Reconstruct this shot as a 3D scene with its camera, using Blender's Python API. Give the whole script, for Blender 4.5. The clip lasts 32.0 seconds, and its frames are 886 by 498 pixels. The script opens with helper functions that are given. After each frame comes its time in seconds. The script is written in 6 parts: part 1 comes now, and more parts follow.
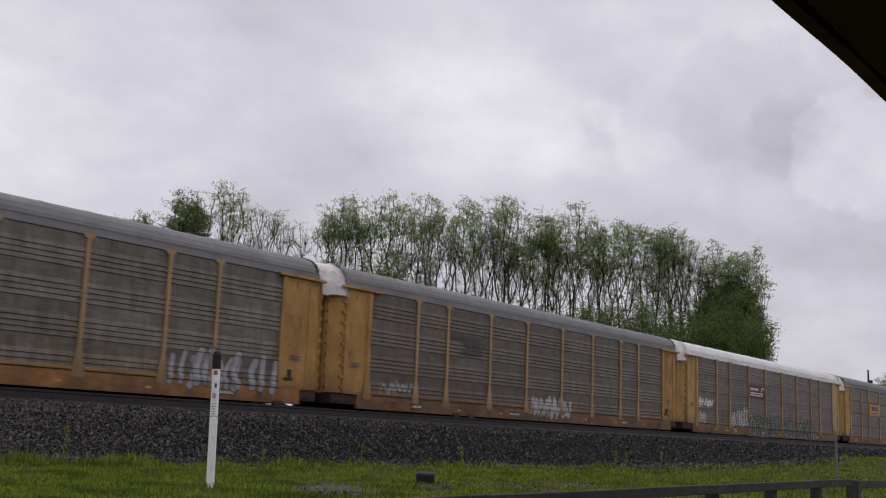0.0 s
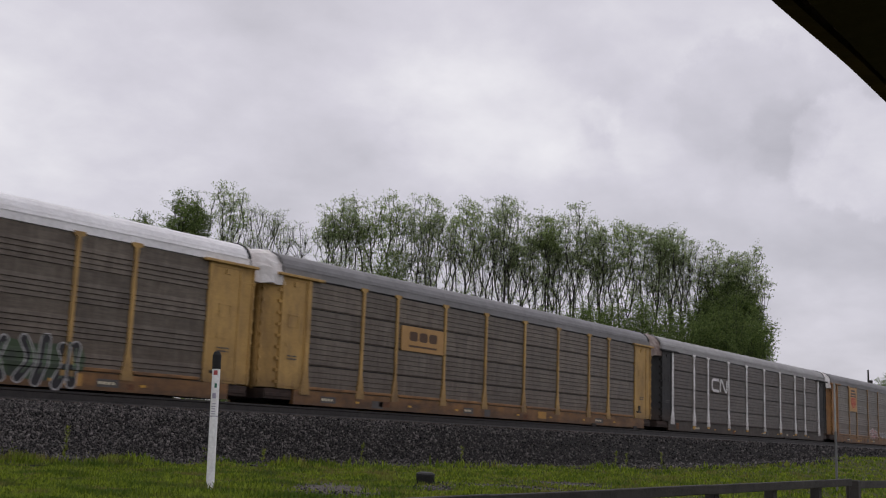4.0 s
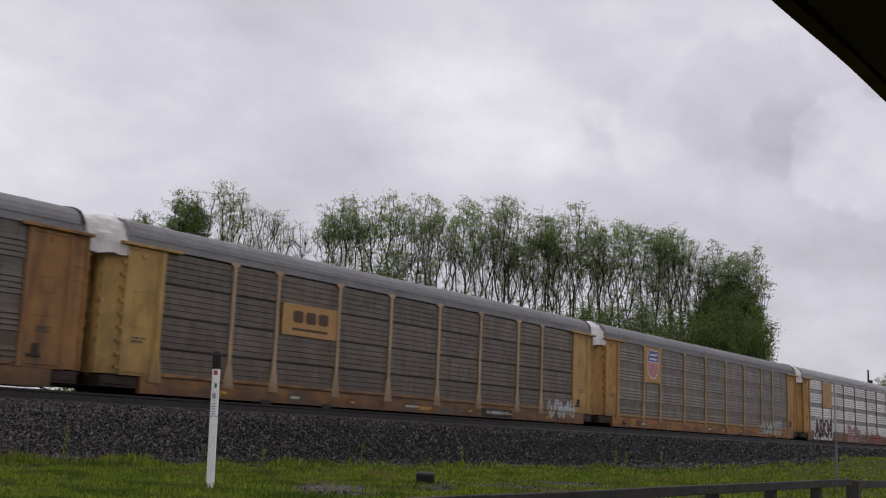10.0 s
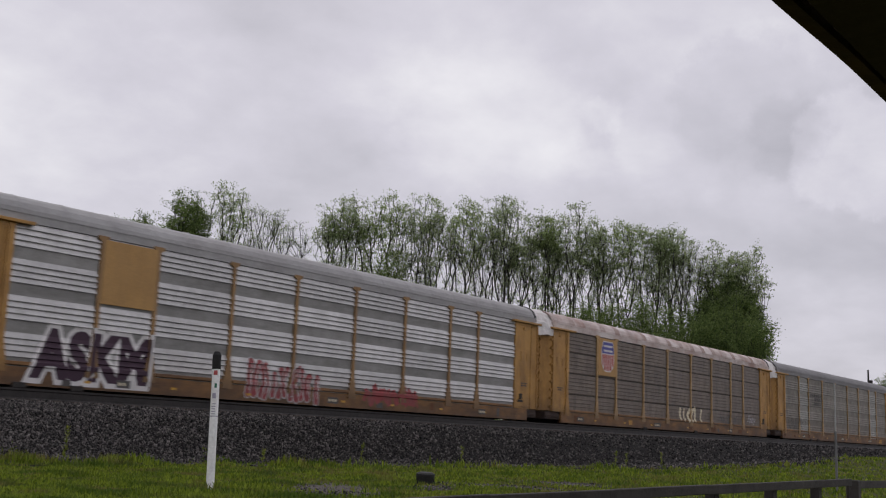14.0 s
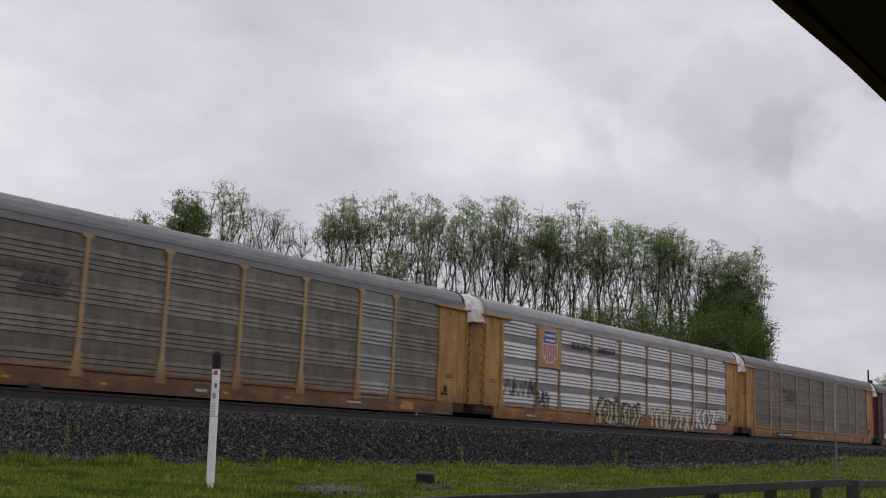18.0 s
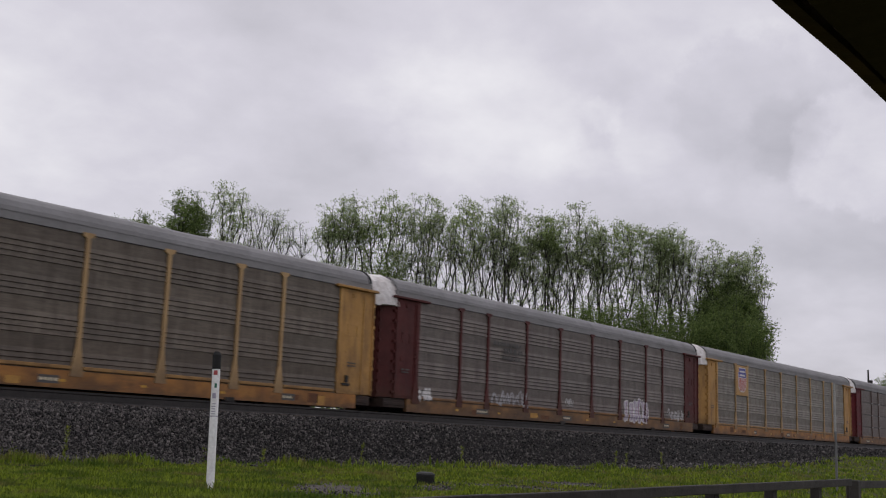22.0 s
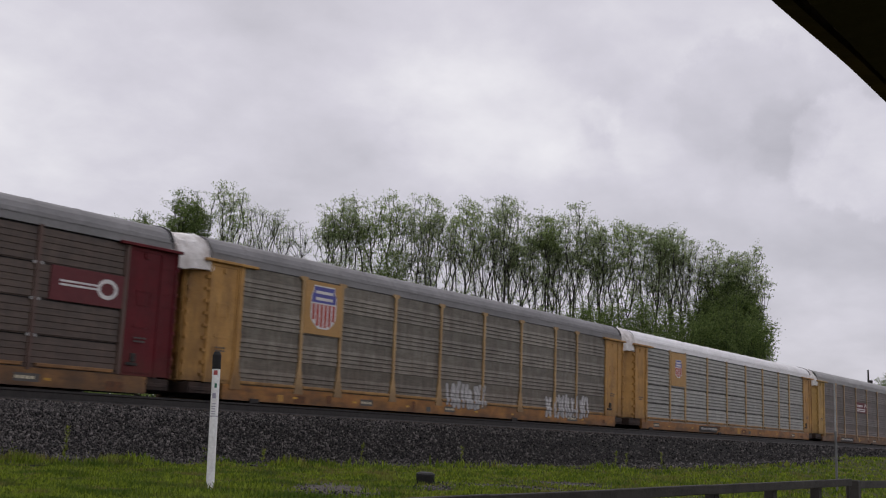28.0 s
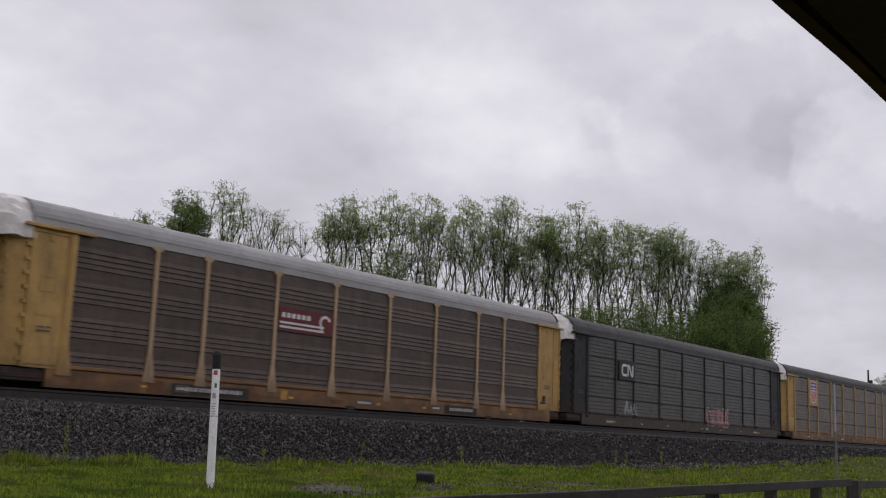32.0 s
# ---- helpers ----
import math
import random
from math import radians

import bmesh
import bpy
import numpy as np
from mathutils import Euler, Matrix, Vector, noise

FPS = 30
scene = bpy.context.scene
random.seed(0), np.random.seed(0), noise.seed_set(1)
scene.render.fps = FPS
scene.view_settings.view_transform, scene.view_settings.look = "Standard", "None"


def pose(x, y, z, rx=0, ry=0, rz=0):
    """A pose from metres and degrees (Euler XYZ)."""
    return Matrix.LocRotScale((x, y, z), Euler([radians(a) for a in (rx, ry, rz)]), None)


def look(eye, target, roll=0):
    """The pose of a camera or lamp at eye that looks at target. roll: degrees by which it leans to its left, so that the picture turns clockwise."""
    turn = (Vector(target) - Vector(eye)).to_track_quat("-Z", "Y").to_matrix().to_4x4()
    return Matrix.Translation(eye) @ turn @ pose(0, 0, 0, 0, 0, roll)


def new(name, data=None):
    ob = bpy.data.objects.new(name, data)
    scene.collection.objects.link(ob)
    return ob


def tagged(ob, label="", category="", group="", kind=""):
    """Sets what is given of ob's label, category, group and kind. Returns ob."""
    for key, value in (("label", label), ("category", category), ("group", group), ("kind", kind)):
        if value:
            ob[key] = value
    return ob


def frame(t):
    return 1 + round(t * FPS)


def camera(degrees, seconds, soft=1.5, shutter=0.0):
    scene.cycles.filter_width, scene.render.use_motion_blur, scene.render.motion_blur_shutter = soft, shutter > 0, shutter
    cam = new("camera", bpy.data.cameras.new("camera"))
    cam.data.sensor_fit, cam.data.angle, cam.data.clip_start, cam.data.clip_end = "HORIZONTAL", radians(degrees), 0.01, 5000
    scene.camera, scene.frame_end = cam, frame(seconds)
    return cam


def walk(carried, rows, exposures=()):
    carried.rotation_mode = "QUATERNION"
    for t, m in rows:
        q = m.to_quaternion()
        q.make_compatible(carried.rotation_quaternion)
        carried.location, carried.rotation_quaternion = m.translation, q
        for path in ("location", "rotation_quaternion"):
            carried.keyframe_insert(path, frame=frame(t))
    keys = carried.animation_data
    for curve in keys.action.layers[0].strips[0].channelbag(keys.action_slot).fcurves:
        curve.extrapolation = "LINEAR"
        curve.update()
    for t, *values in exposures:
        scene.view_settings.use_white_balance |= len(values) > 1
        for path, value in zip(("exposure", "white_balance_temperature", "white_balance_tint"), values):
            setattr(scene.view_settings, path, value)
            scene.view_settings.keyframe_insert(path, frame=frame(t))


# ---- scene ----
# camera on a tripod under a shelter roof beside the line; x runs along the track, y across it, z up, rail head at 0
EYE = (0.0, 0.0, -0.543)
cam = camera(44.44, 32.0, soft=1.15, shutter=0.24)


def aim(yaw, tilt):
    a, b = radians(yaw), radians(tilt)
    return (EYE[0] + math.sin(a) * math.cos(b), EYE[1] + math.cos(a) * math.cos(b), EYE[2] + math.sin(b))


VIEW = look(EYE, aim(52.631, 10.011), 2.174)
walk(cam, [(0.0, VIEW), (32.0, VIEW)])

TRACK_Y = 27.61
PITCH = 28.55
BODY = 27.22


def train_at(t):
    """Where the first coupling stands along the track at t seconds."""
    return 27.091 - 14.96065 * t - 0.02923 * t * t + 0.00033 * t ** 3


# ---- daylight: overcast sky with a weak, wide sun ----
def link(nt, a, b):
    nt.links.new(a, b)


def make_world():
    world = bpy.data.worlds.new("sky")
    scene.world = world
    world.use_nodes = True
    nt = world.node_tree
    nt.nodes.clear()
    n = nt.nodes.new
    out, bg = n("ShaderNodeOutputWorld"), n("ShaderNodeBackground")
    link(nt, bg.outputs[0], out.inputs[0])
    sky = n("ShaderNodeTexSky")
    sky.sky_type, sky.sun_disc = "NISHITA", False
    sky.sun_elevation, sky.sun_rotation = radians(42), radians(42)
    skys = n("ShaderNodeVectorMath")
    skys.operation = "SCALE"
    skys.inputs["Scale"].default_value = 0.06
    link(nt, sky.outputs[0], skys.inputs[0])
    tc, sep = n("ShaderNodeTexCoord"), n("ShaderNodeSeparateXYZ")
    link(nt, tc.outputs["Generated"], sep.inputs[0])

    def calc(op, a, b=None, c=None):
        m = n("ShaderNodeMath")
        m.operation = op
        for i, v in enumerate((a, b, c)):
            if v is None:
                continue
            if isinstance(v, (int, float)):
                m.inputs[i].default_value = v
            else:
                link(nt, v, m.inputs[i])
        return m.outputs[0]

    zz = calc("ADD", calc("MAXIMUM", sep.outputs[2], 0.0), 0.34)
    flat = n("ShaderNodeCombineXYZ")
    link(nt, calc("DIVIDE", sep.outputs[0], zz), flat.inputs[0])
    link(nt, calc("DIVIDE", sep.outputs[1], zz), flat.inputs[1])
    big, small = n("ShaderNodeTexNoise"), n("ShaderNodeTexNoise")
    for node, s, d, r in ((big, 1.7, 3, 0.5), (small, 5.2, 7, 0.56)):
        node.inputs["Scale"].default_value = s
        node.inputs["Detail"].default_value = d
        node.inputs["Roughness"].default_value = r
        node.inputs["Distortion"].default_value = 0.1
        link(nt, flat.outputs[0], node.inputs["Vector"])
    value = calc("ADD", calc("MULTIPLY", big.outputs[0], 0.55), calc("MULTIPLY", small.outputs[0], 0.45))

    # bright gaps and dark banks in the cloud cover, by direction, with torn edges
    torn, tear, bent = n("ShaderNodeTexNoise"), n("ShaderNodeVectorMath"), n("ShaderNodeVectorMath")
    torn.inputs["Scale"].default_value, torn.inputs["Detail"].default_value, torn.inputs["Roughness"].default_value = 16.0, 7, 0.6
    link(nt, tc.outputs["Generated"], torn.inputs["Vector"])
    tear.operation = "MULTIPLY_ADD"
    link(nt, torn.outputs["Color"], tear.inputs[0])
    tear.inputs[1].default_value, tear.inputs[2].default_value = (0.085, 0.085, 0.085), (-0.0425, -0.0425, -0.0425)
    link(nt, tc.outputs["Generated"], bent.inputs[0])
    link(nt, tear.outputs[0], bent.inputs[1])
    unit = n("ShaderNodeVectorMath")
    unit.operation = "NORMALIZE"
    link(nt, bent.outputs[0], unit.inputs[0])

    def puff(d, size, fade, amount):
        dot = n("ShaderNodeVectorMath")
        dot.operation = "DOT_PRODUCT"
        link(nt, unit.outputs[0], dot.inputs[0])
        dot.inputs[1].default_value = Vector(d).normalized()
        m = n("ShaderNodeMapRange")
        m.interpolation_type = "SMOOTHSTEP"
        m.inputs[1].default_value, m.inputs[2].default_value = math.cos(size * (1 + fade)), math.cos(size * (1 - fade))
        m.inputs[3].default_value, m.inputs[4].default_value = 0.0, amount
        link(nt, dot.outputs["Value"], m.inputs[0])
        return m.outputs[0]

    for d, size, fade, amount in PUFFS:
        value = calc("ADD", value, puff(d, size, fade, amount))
    ramp = n("ShaderNodeValToRGB")
    link(nt, value, ramp.inputs[0])
    e = ramp.color_ramp.elements
    e[0].position, e[0].color = 0.16, (0.40, 0.39, 0.435, 1)
    e[1].position, e[1].color = 0.74, (0.78, 0.765, 0.80, 1)
    mid = e.new(0.5)
    mid.color = (0.595, 0.575, 0.64, 1)
    mix = n("ShaderNodeMix")
    mix.data_type = "RGBA"
    mix.inputs["Factor"].default_value = 0.93
    link(nt, skys.outputs[0], mix.inputs["A"])
    link(nt, ramp.outputs[0], mix.inputs["B"])
    link(nt, mix.outputs["Result"], bg.inputs[0])
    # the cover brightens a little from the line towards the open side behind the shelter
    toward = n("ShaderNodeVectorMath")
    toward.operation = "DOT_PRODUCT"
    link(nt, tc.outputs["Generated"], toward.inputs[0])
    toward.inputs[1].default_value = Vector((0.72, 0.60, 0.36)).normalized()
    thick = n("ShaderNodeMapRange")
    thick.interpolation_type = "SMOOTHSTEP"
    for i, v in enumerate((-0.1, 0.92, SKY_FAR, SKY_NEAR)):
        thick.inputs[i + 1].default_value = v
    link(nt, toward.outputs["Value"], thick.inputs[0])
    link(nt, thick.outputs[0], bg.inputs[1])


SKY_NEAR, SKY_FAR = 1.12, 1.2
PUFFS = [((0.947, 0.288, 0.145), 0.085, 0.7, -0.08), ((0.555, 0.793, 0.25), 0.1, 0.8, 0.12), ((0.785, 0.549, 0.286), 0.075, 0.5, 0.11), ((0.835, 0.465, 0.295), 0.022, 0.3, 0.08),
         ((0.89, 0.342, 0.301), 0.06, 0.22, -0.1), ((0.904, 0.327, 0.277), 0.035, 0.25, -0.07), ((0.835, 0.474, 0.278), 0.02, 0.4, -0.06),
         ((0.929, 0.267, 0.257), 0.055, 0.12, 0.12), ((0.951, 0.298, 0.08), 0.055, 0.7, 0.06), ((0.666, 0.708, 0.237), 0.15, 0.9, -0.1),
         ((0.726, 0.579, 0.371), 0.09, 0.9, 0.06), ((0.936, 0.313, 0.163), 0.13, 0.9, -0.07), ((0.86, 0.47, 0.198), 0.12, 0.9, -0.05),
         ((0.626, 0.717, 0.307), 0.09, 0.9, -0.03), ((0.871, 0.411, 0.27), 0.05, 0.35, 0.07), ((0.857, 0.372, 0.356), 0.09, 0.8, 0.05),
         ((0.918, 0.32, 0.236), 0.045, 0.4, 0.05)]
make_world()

sun = new("sun", bpy.data.lights.new("sun", "SUN"))
sun.data.energy, sun.data.angle, sun.data.color = 0.5, radians(30), (1.0, 0.96, 0.9)
sun.matrix_world = look((0, 0, 0), (-0.50, -0.55, -0.67))


# ---- materials ----
def rgba(c):
    return (*c, 1.0)


def surface(name, c1, c2, scale=1.5, rough=0.75, metal=0.0, bump=0.2, grain=40.0, dirt=None, dirt_amount=0.5, dirt_scale=(3, 3, 0.35),
            shift=True, low=None, low_top=2.4, low_amount=0.6, spread=0.0, spec=0.5, along=0.0):
    """A procedural surface: two colours in blotches, streaks of dirt, fine relief, dirt splashed up to low_top metres."""
    m = bpy.data.materials.new(name)
    m.use_nodes = True
    nt = m.node_tree
    n = nt.nodes.new
    bsdf = nt.nodes["Principled BSDF"]
    tc = n("ShaderNodeTexCoord")
    info = n("ShaderNodeObjectInfo")
    co = tc.outputs["Object"]
    if shift:
        add, sc = n("ShaderNodeVectorMath"), n("ShaderNodeVectorMath")
        sc.operation = "SCALE"
        sc.inputs[0].default_value = (31.0, 17.0, 23.0)
        link(nt, info.outputs["Random"], sc.inputs["Scale"])
        link(nt, co, add.inputs[0])
        link(nt, sc.outputs[0], add.inputs[1])
        co = add.outputs[0]

    def noise_at(s, detail=5, rough_=0.6, vec=co):
        t = n("ShaderNodeTexNoise")
        t.inputs["Scale"].default_value, t.inputs["Detail"].default_value, t.inputs["Roughness"].default_value = s, detail, rough_
        link(nt, vec, t.inputs["Vector"])
        return t.outputs[0]

    def ramp(v, a, b, lo=0.0, hi=1.0):
        r = n("ShaderNodeMapRange")
        r.inputs[1].default_value, r.inputs[2].default_value, r.inputs[3].default_value, r.inputs[4].default_value = a, b, lo, hi
        link(nt, v, r.inputs[0])
        return r.outputs[0]

    def mixed(f, a, b):
        x = n("ShaderNodeMix")
        x.data_type = "RGBA"
        link(nt, f, x.inputs["Factor"])
        for s, v in (("A", a), ("B", b)):
            if isinstance(v, tuple):
                x.inputs[s].default_value = rgba(v)
            else:
                link(nt, v, x.inputs[s])
        return x.outputs["Result"]

    col = mixed(ramp(noise_at(scale), 0.32, 0.68), c1, c2)
    if dirt:
        mp = n("ShaderNodeMapping")
        mp.inputs["Scale"].default_value = dirt_scale
        link(nt, co, mp.inputs["Vector"])
        col = mixed(ramp(noise_at(1.0, 6, 0.65, mp.outputs[0]), 0.45, 0.72, 0.0, dirt_amount), col, dirt)
    if low:
        geo, sp = n("ShaderNodeNewGeometry"), n("ShaderNodeSeparateXYZ")
        link(nt, geo.outputs["Position"], sp.inputs[0])
        wob = n("ShaderNodeMath")
        wob.operation = "MULTIPLY_ADD"
        link(nt, noise_at(1.3, 4), wob.inputs[0])
        wob.inputs[1].default_value = 1.6
        link(nt, sp.outputs[2], wob.inputs[2])
        col = mixed(ramp(wob.outputs[0], low_top + 0.8, 1.2, 0.0, low_amount), col, low)
    if along:
        run = n("ShaderNodeMapping")
        run.inputs["Scale"].default_value = (1.7, 1.7, 13.0)
        link(nt, co, run.inputs["Vector"])
        speck = n("ShaderNodeMapping")
        speck.inputs["Scale"].default_value = (7.0, 7.0, 1.1)
        link(nt, co, speck.inputs["Vector"])
        col = mixed(ramp(noise_at(1.0, 5, 0.7, run.outputs[0]), 0.42, 0.7, 0.0, along), col, tuple(v * 0.42 for v in (dirt or c2)))
        col = mixed(ramp(noise_at(1.0, 4, 0.7, speck.outputs[0]), 0.5, 0.72, 0.0, along * 0.8), col, tuple(min(v * 1.35, 0.8) for v in c1))
    fine = noise_at(grain, 3, 0.6)
    hs = n("ShaderNodeHueSaturation")
    link(nt, col, hs.inputs["Color"])
    vary = ramp(fine, 0.25, 0.75, 0.86, 1.14)
    if spread:
        mul = n("ShaderNodeMath")
        mul.operation = "MULTIPLY"
        link(nt, vary, mul.inputs[0])
        link(nt, ramp(info.outputs["Random"], 0, 1, 1 - spread, 1 + spread), mul.inputs[1])
        vary = mul.outputs[0]
    link(nt, vary, hs.inputs["Value"])
    link(nt, hs.outputs[0], bsdf.inputs["Base Color"])
    bsdf.inputs["Metallic"].default_value = metal
    bsdf.inputs["Specular IOR Level"].default_value = spec
    link(nt, ramp(noise_at(scale * 3, 3), 0.2, 0.8, max(rough - 0.12, 0.05), min(rough + 0.12, 1)), bsdf.inputs["Roughness"])
    if bump:
        b = n("ShaderNodeBump")
        b.inputs["Strength"].default_value, b.inputs["Distance"].default_value = bump, 0.02
        link(nt, fine, b.inputs["Height"])
        link(nt, b.outputs[0], bsdf.inputs["Normal"])
    return m


def island_leaf(name, c1, c2, trans=0.3, skew=1.0, patch=None):
    """Leaves or blades: each island its own shade, some light let through."""
    m = bpy.data.materials.new(name)
    m.use_nodes = True
    nt = m.node_tree
    n = nt.nodes.new
    bsdf = nt.nodes["Principled BSDF"]
    geo, mix = n("ShaderNodeNewGeometry"), n("ShaderNodeMix")
    mix.data_type = "RGBA"
    mix.inputs["A"].default_value, mix.inputs["B"].default_value = rgba(c1), rgba(c2)
    power = n("ShaderNodeMath")
    power.operation = "POWER"
    power.inputs[1].default_value = skew
    link(nt, geo.outputs["Random Per Island"], power.inputs[0])
    link(nt, power.outputs[0], mix.inputs["Factor"])
    if patch:
        # broad patches of another tone, by place
        for tone, scale, lo, hi in patch:
            spots, rng, over = n("ShaderNodeTexNoise"), n("ShaderNodeMapRange"), n("ShaderNodeMix")
            spots.inputs["Scale"].default_value, spots.inputs["Detail"].default_value = scale, 4
            link(nt, geo.outputs["Position"], spots.inputs["Vector"])
            rng.inputs[1].default_value, rng.inputs[2].default_value, rng.inputs[4].default_value = lo, hi, 0.75
            link(nt, spots.outputs[0], rng.inputs[0])
            over.data_type = "RGBA"
            link(nt, rng.outputs[0], over.inputs["Factor"])
            link(nt, mix.outputs["Result"], over.inputs["A"])
            over.inputs["B"].default_value = rgba(tone)
            mix = over
    link(nt, mix.outputs["Result"], bsdf.inputs["Base Color"])
    bsdf.inputs["Roughness"].default_value = 0.7
    bsdf.inputs["Specular IOR Level"].default_value = 0.25
    tr, ms = n("ShaderNodeBsdfTranslucent"), n("ShaderNodeMixShader")
    link(nt, mix.outputs["Result"], tr.inputs[0])
    ms.inputs[0].default_value = trans
    link(nt, bsdf.outputs[0], ms.inputs[1])
    link(nt, tr.outputs[0], ms.inputs[2])
    link(nt, ms.outputs[0], nt.nodes["Material Output"].inputs[0])
    return m


def plain(name, c, rough=0.7, metal=0.0):
    return surface(name, c, tuple(v * 0.8 for v in c), 3.0, rough, metal, 0.08, 60)


M = {}
M["gravel"] = surface("gravel_bed", (0.006, 0.0055, 0.005), (0.02, 0.018, 0.017), 9.0, 0.9, 0, 1.0, 22, shift=False, spec=0.15)
M["stone"] = island_leaf("ballast_stone", (0.004, 0.0037, 0.0038), (0.20, 0.178, 0.168), 0.0, 2.7)
M["soil"] = surface("grassy_soil", (0.035, 0.05, 0.009), (0.07, 0.075, 0.02), 0.8, 0.95, 0, 0.6, 14, dirt=(0.085, 0.06, 0.04), dirt_amount=0.7, dirt_scale=(0.9, 0.9, 0.9), shift=False, spec=0.08)
M["grass"] = island_leaf("grass_blades", (0.07, 0.115, 0.01), (0.285, 0.36, 0.032), 0.35, 1.0, [((0.19, 0.15, 0.06), 1.3, 0.5, 0.66), ((0.045, 0.095, 0.012), 0.8, 0.49, 0.63)])
M["steel"] = surface("rail_steel", (0.02, 0.018, 0.017), (0.036, 0.031, 0.029), 4, 0.6, 0.3)
M["tie"] = surface("creosoted_tie", (0.05, 0.04, 0.035), (0.09, 0.07, 0.06), 3, 0.9)
M["black"] = surface("black_running_gear", (0.022, 0.02, 0.019), (0.05, 0.042, 0.036), 3, 0.8, 0.1, 0.3)
M["white_cap"] = surface("weathered_white_plastic", (0.78, 0.76, 0.74), (0.62, 0.58, 0.55), 2.0, 0.55, 0, 0.1, 20, dirt=(0.35, 0.28, 0.22), dirt_amount=0.35)
M["gasket"] = plain("black_rubber", (0.018, 0.018, 0.018), 0.85)
M["bark"] = surface("tree_bark", (0.026, 0.025, 0.021), (0.05, 0.047, 0.04), 3, 0.95, 0, 0.5, 20)
M["leaf"] = island_leaf("young_leaves", (0.185, 0.24, 0.11), (0.44, 0.53, 0.25), 0.58)
M["leaf_fresh"] = island_leaf("fresh_green_leaves", (0.17, 0.24, 0.085), (0.42, 0.52, 0.2), 0.58)
M["leaf_dark"] = island_leaf("dense_leaves", (0.08, 0.125, 0.04), (0.25, 0.33, 0.1), 0.48)
M["timber"] = surface("weathered_dark_timber", (0.025, 0.022, 0.019), (0.048, 0.042, 0.036), 2.5, 0.85, 0, 0.5, 30, dirt=(0.075, 0.066, 0.056), dirt_amount=0.45, dirt_scale=(1, 6, 6))
M["eave"] = surface("dark_stained_wood", (0.1, 0.07, 0.047), (0.06, 0.042, 0.03), 2.0, 0.85, 0, 0.3, 25)
M["fascia_brown"] = surface("weathered_brown_board", (0.17, 0.095, 0.05), (0.08, 0.045, 0.025), 5.0, 0.85, 0, 0.4, 30, dirt=(0.03, 0.02, 0.014), dirt_amount=0.8, dirt_scale=(6, 6, 6))
M["roofing"] = surface("shelter_shingle", (0.06, 0.055, 0.05), (0.1, 0.09, 0.085), 4, 0.9)
M["post_white"] = surface("white_marker_plastic", (0.95, 0.95, 0.94), (0.9, 0.9, 0.88), 4, 0.5, 0, 0.05, 30, dirt=(0.55, 0.52, 0.45), dirt_amount=0.3, dirt_scale=(14, 14, 2))
M["ink_red"] = plain("red_print", (0.45, 0.08, 0.08))
M["ink_green"] = plain("green_print", (0.05, 0.2, 0.12))
M["ink_grey"] = plain("faded_violet_print", (0.4, 0.37, 0.45))
M["ink_white"] = plain("white_paint", (0.72, 0.7, 0.68))
M["ink_pale"] = surface("faded_white_paint", (0.5, 0.49, 0.48), (0.3, 0.29, 0.28), 6, 0.7)
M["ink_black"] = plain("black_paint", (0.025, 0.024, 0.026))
M["ink_moss"] = surface("dark_green_spray", (0.03, 0.035, 0.028), (0.05, 0.085, 0.035), 2.5, 0.7, 0, 0.1, 30)
M["ink_umber"] = plain("dark_brown_print", (0.1, 0.055, 0.03))
M["ink_blue"] = plain("blue_enamel", (0.10, 0.10, 0.34))
M["ink_maroon"] = plain("maroon_panel", (0.13, 0.022, 0.026))
M["ink_mint"] = surface("mint_spray", (0.42, 0.56, 0.49), (0.224, 0.350, 0.294), 5, 0.7, 0, 0.1, 30, dirt=(0.16, 0.13, 0.11), dirt_amount=0.5, dirt_scale=(2, 2, 5))
M["ink_leafgreen"] = surface("green_spray", (0.22, 0.275, 0.21), (0.084, 0.210, 0.056), 5, 0.7, 0, 0.1, 30, dirt=(0.16, 0.13, 0.11), dirt_amount=0.5, dirt_scale=(2, 2, 5))
M["ink_spray_red"] = surface("red_spray", (0.33, 0.055, 0.06), (0.22, 0.05, 0.05), 5, 0.7, 0, 0.1, 30, dirt=(0.14, 0.11, 0.09), dirt_amount=0.5, dirt_scale=(2, 2, 5))
M["ink_lilac"] = surface("lilac_spray", (0.45, 0.38, 0.5), (0.315, 0.266, 0.350), 5, 0.7, 0, 0.1, 30, dirt=(0.16, 0.13, 0.11), dirt_amount=0.5, dirt_scale=(2, 2, 5))
M["amber"] = plain("amber_reflector", (0.58, 0.31, 0.03), 0.5)
M["pole_grey"] = plain("galvanised_pole", (0.2, 0.2, 0.2), 0.6, 0.3)
M["pole_pale"] = plain("pale_pole_paint", (0.42, 0.42, 0.41), 0.6)
M["brown_cap"] = surface("rust_streaked_cap", (0.35, 0.3, 0.27), (0.17, 0.11, 0.085), 2.5, 0.7, 0, 0.1, 20, dirt=(0.1, 0.06, 0.045), dirt_amount=0.7)
M["sooty_rust"] = surface("sooty_rust", (0.06, 0.036, 0.026), (0.028, 0.02, 0.017), 3, 0.85, 0.1, 0.4, 25)
M["smudge"] = surface("dark_stencil_smudge", (0.07, 0.065, 0.06), (0.1, 0.095, 0.09), 4, 0.75)
M["board_yellow"] = surface("yellow_board", (0.46, 0.265, 0.085), (0.39, 0.22, 0.07), 1.5, 0.6, 0, 0.05, 20, dirt=(0.3, 0.18, 0.08), dirt_amount=0.35)
M["ink_faded_red"] = plain("red_stripe", (0.46, 0.07, 0.05))
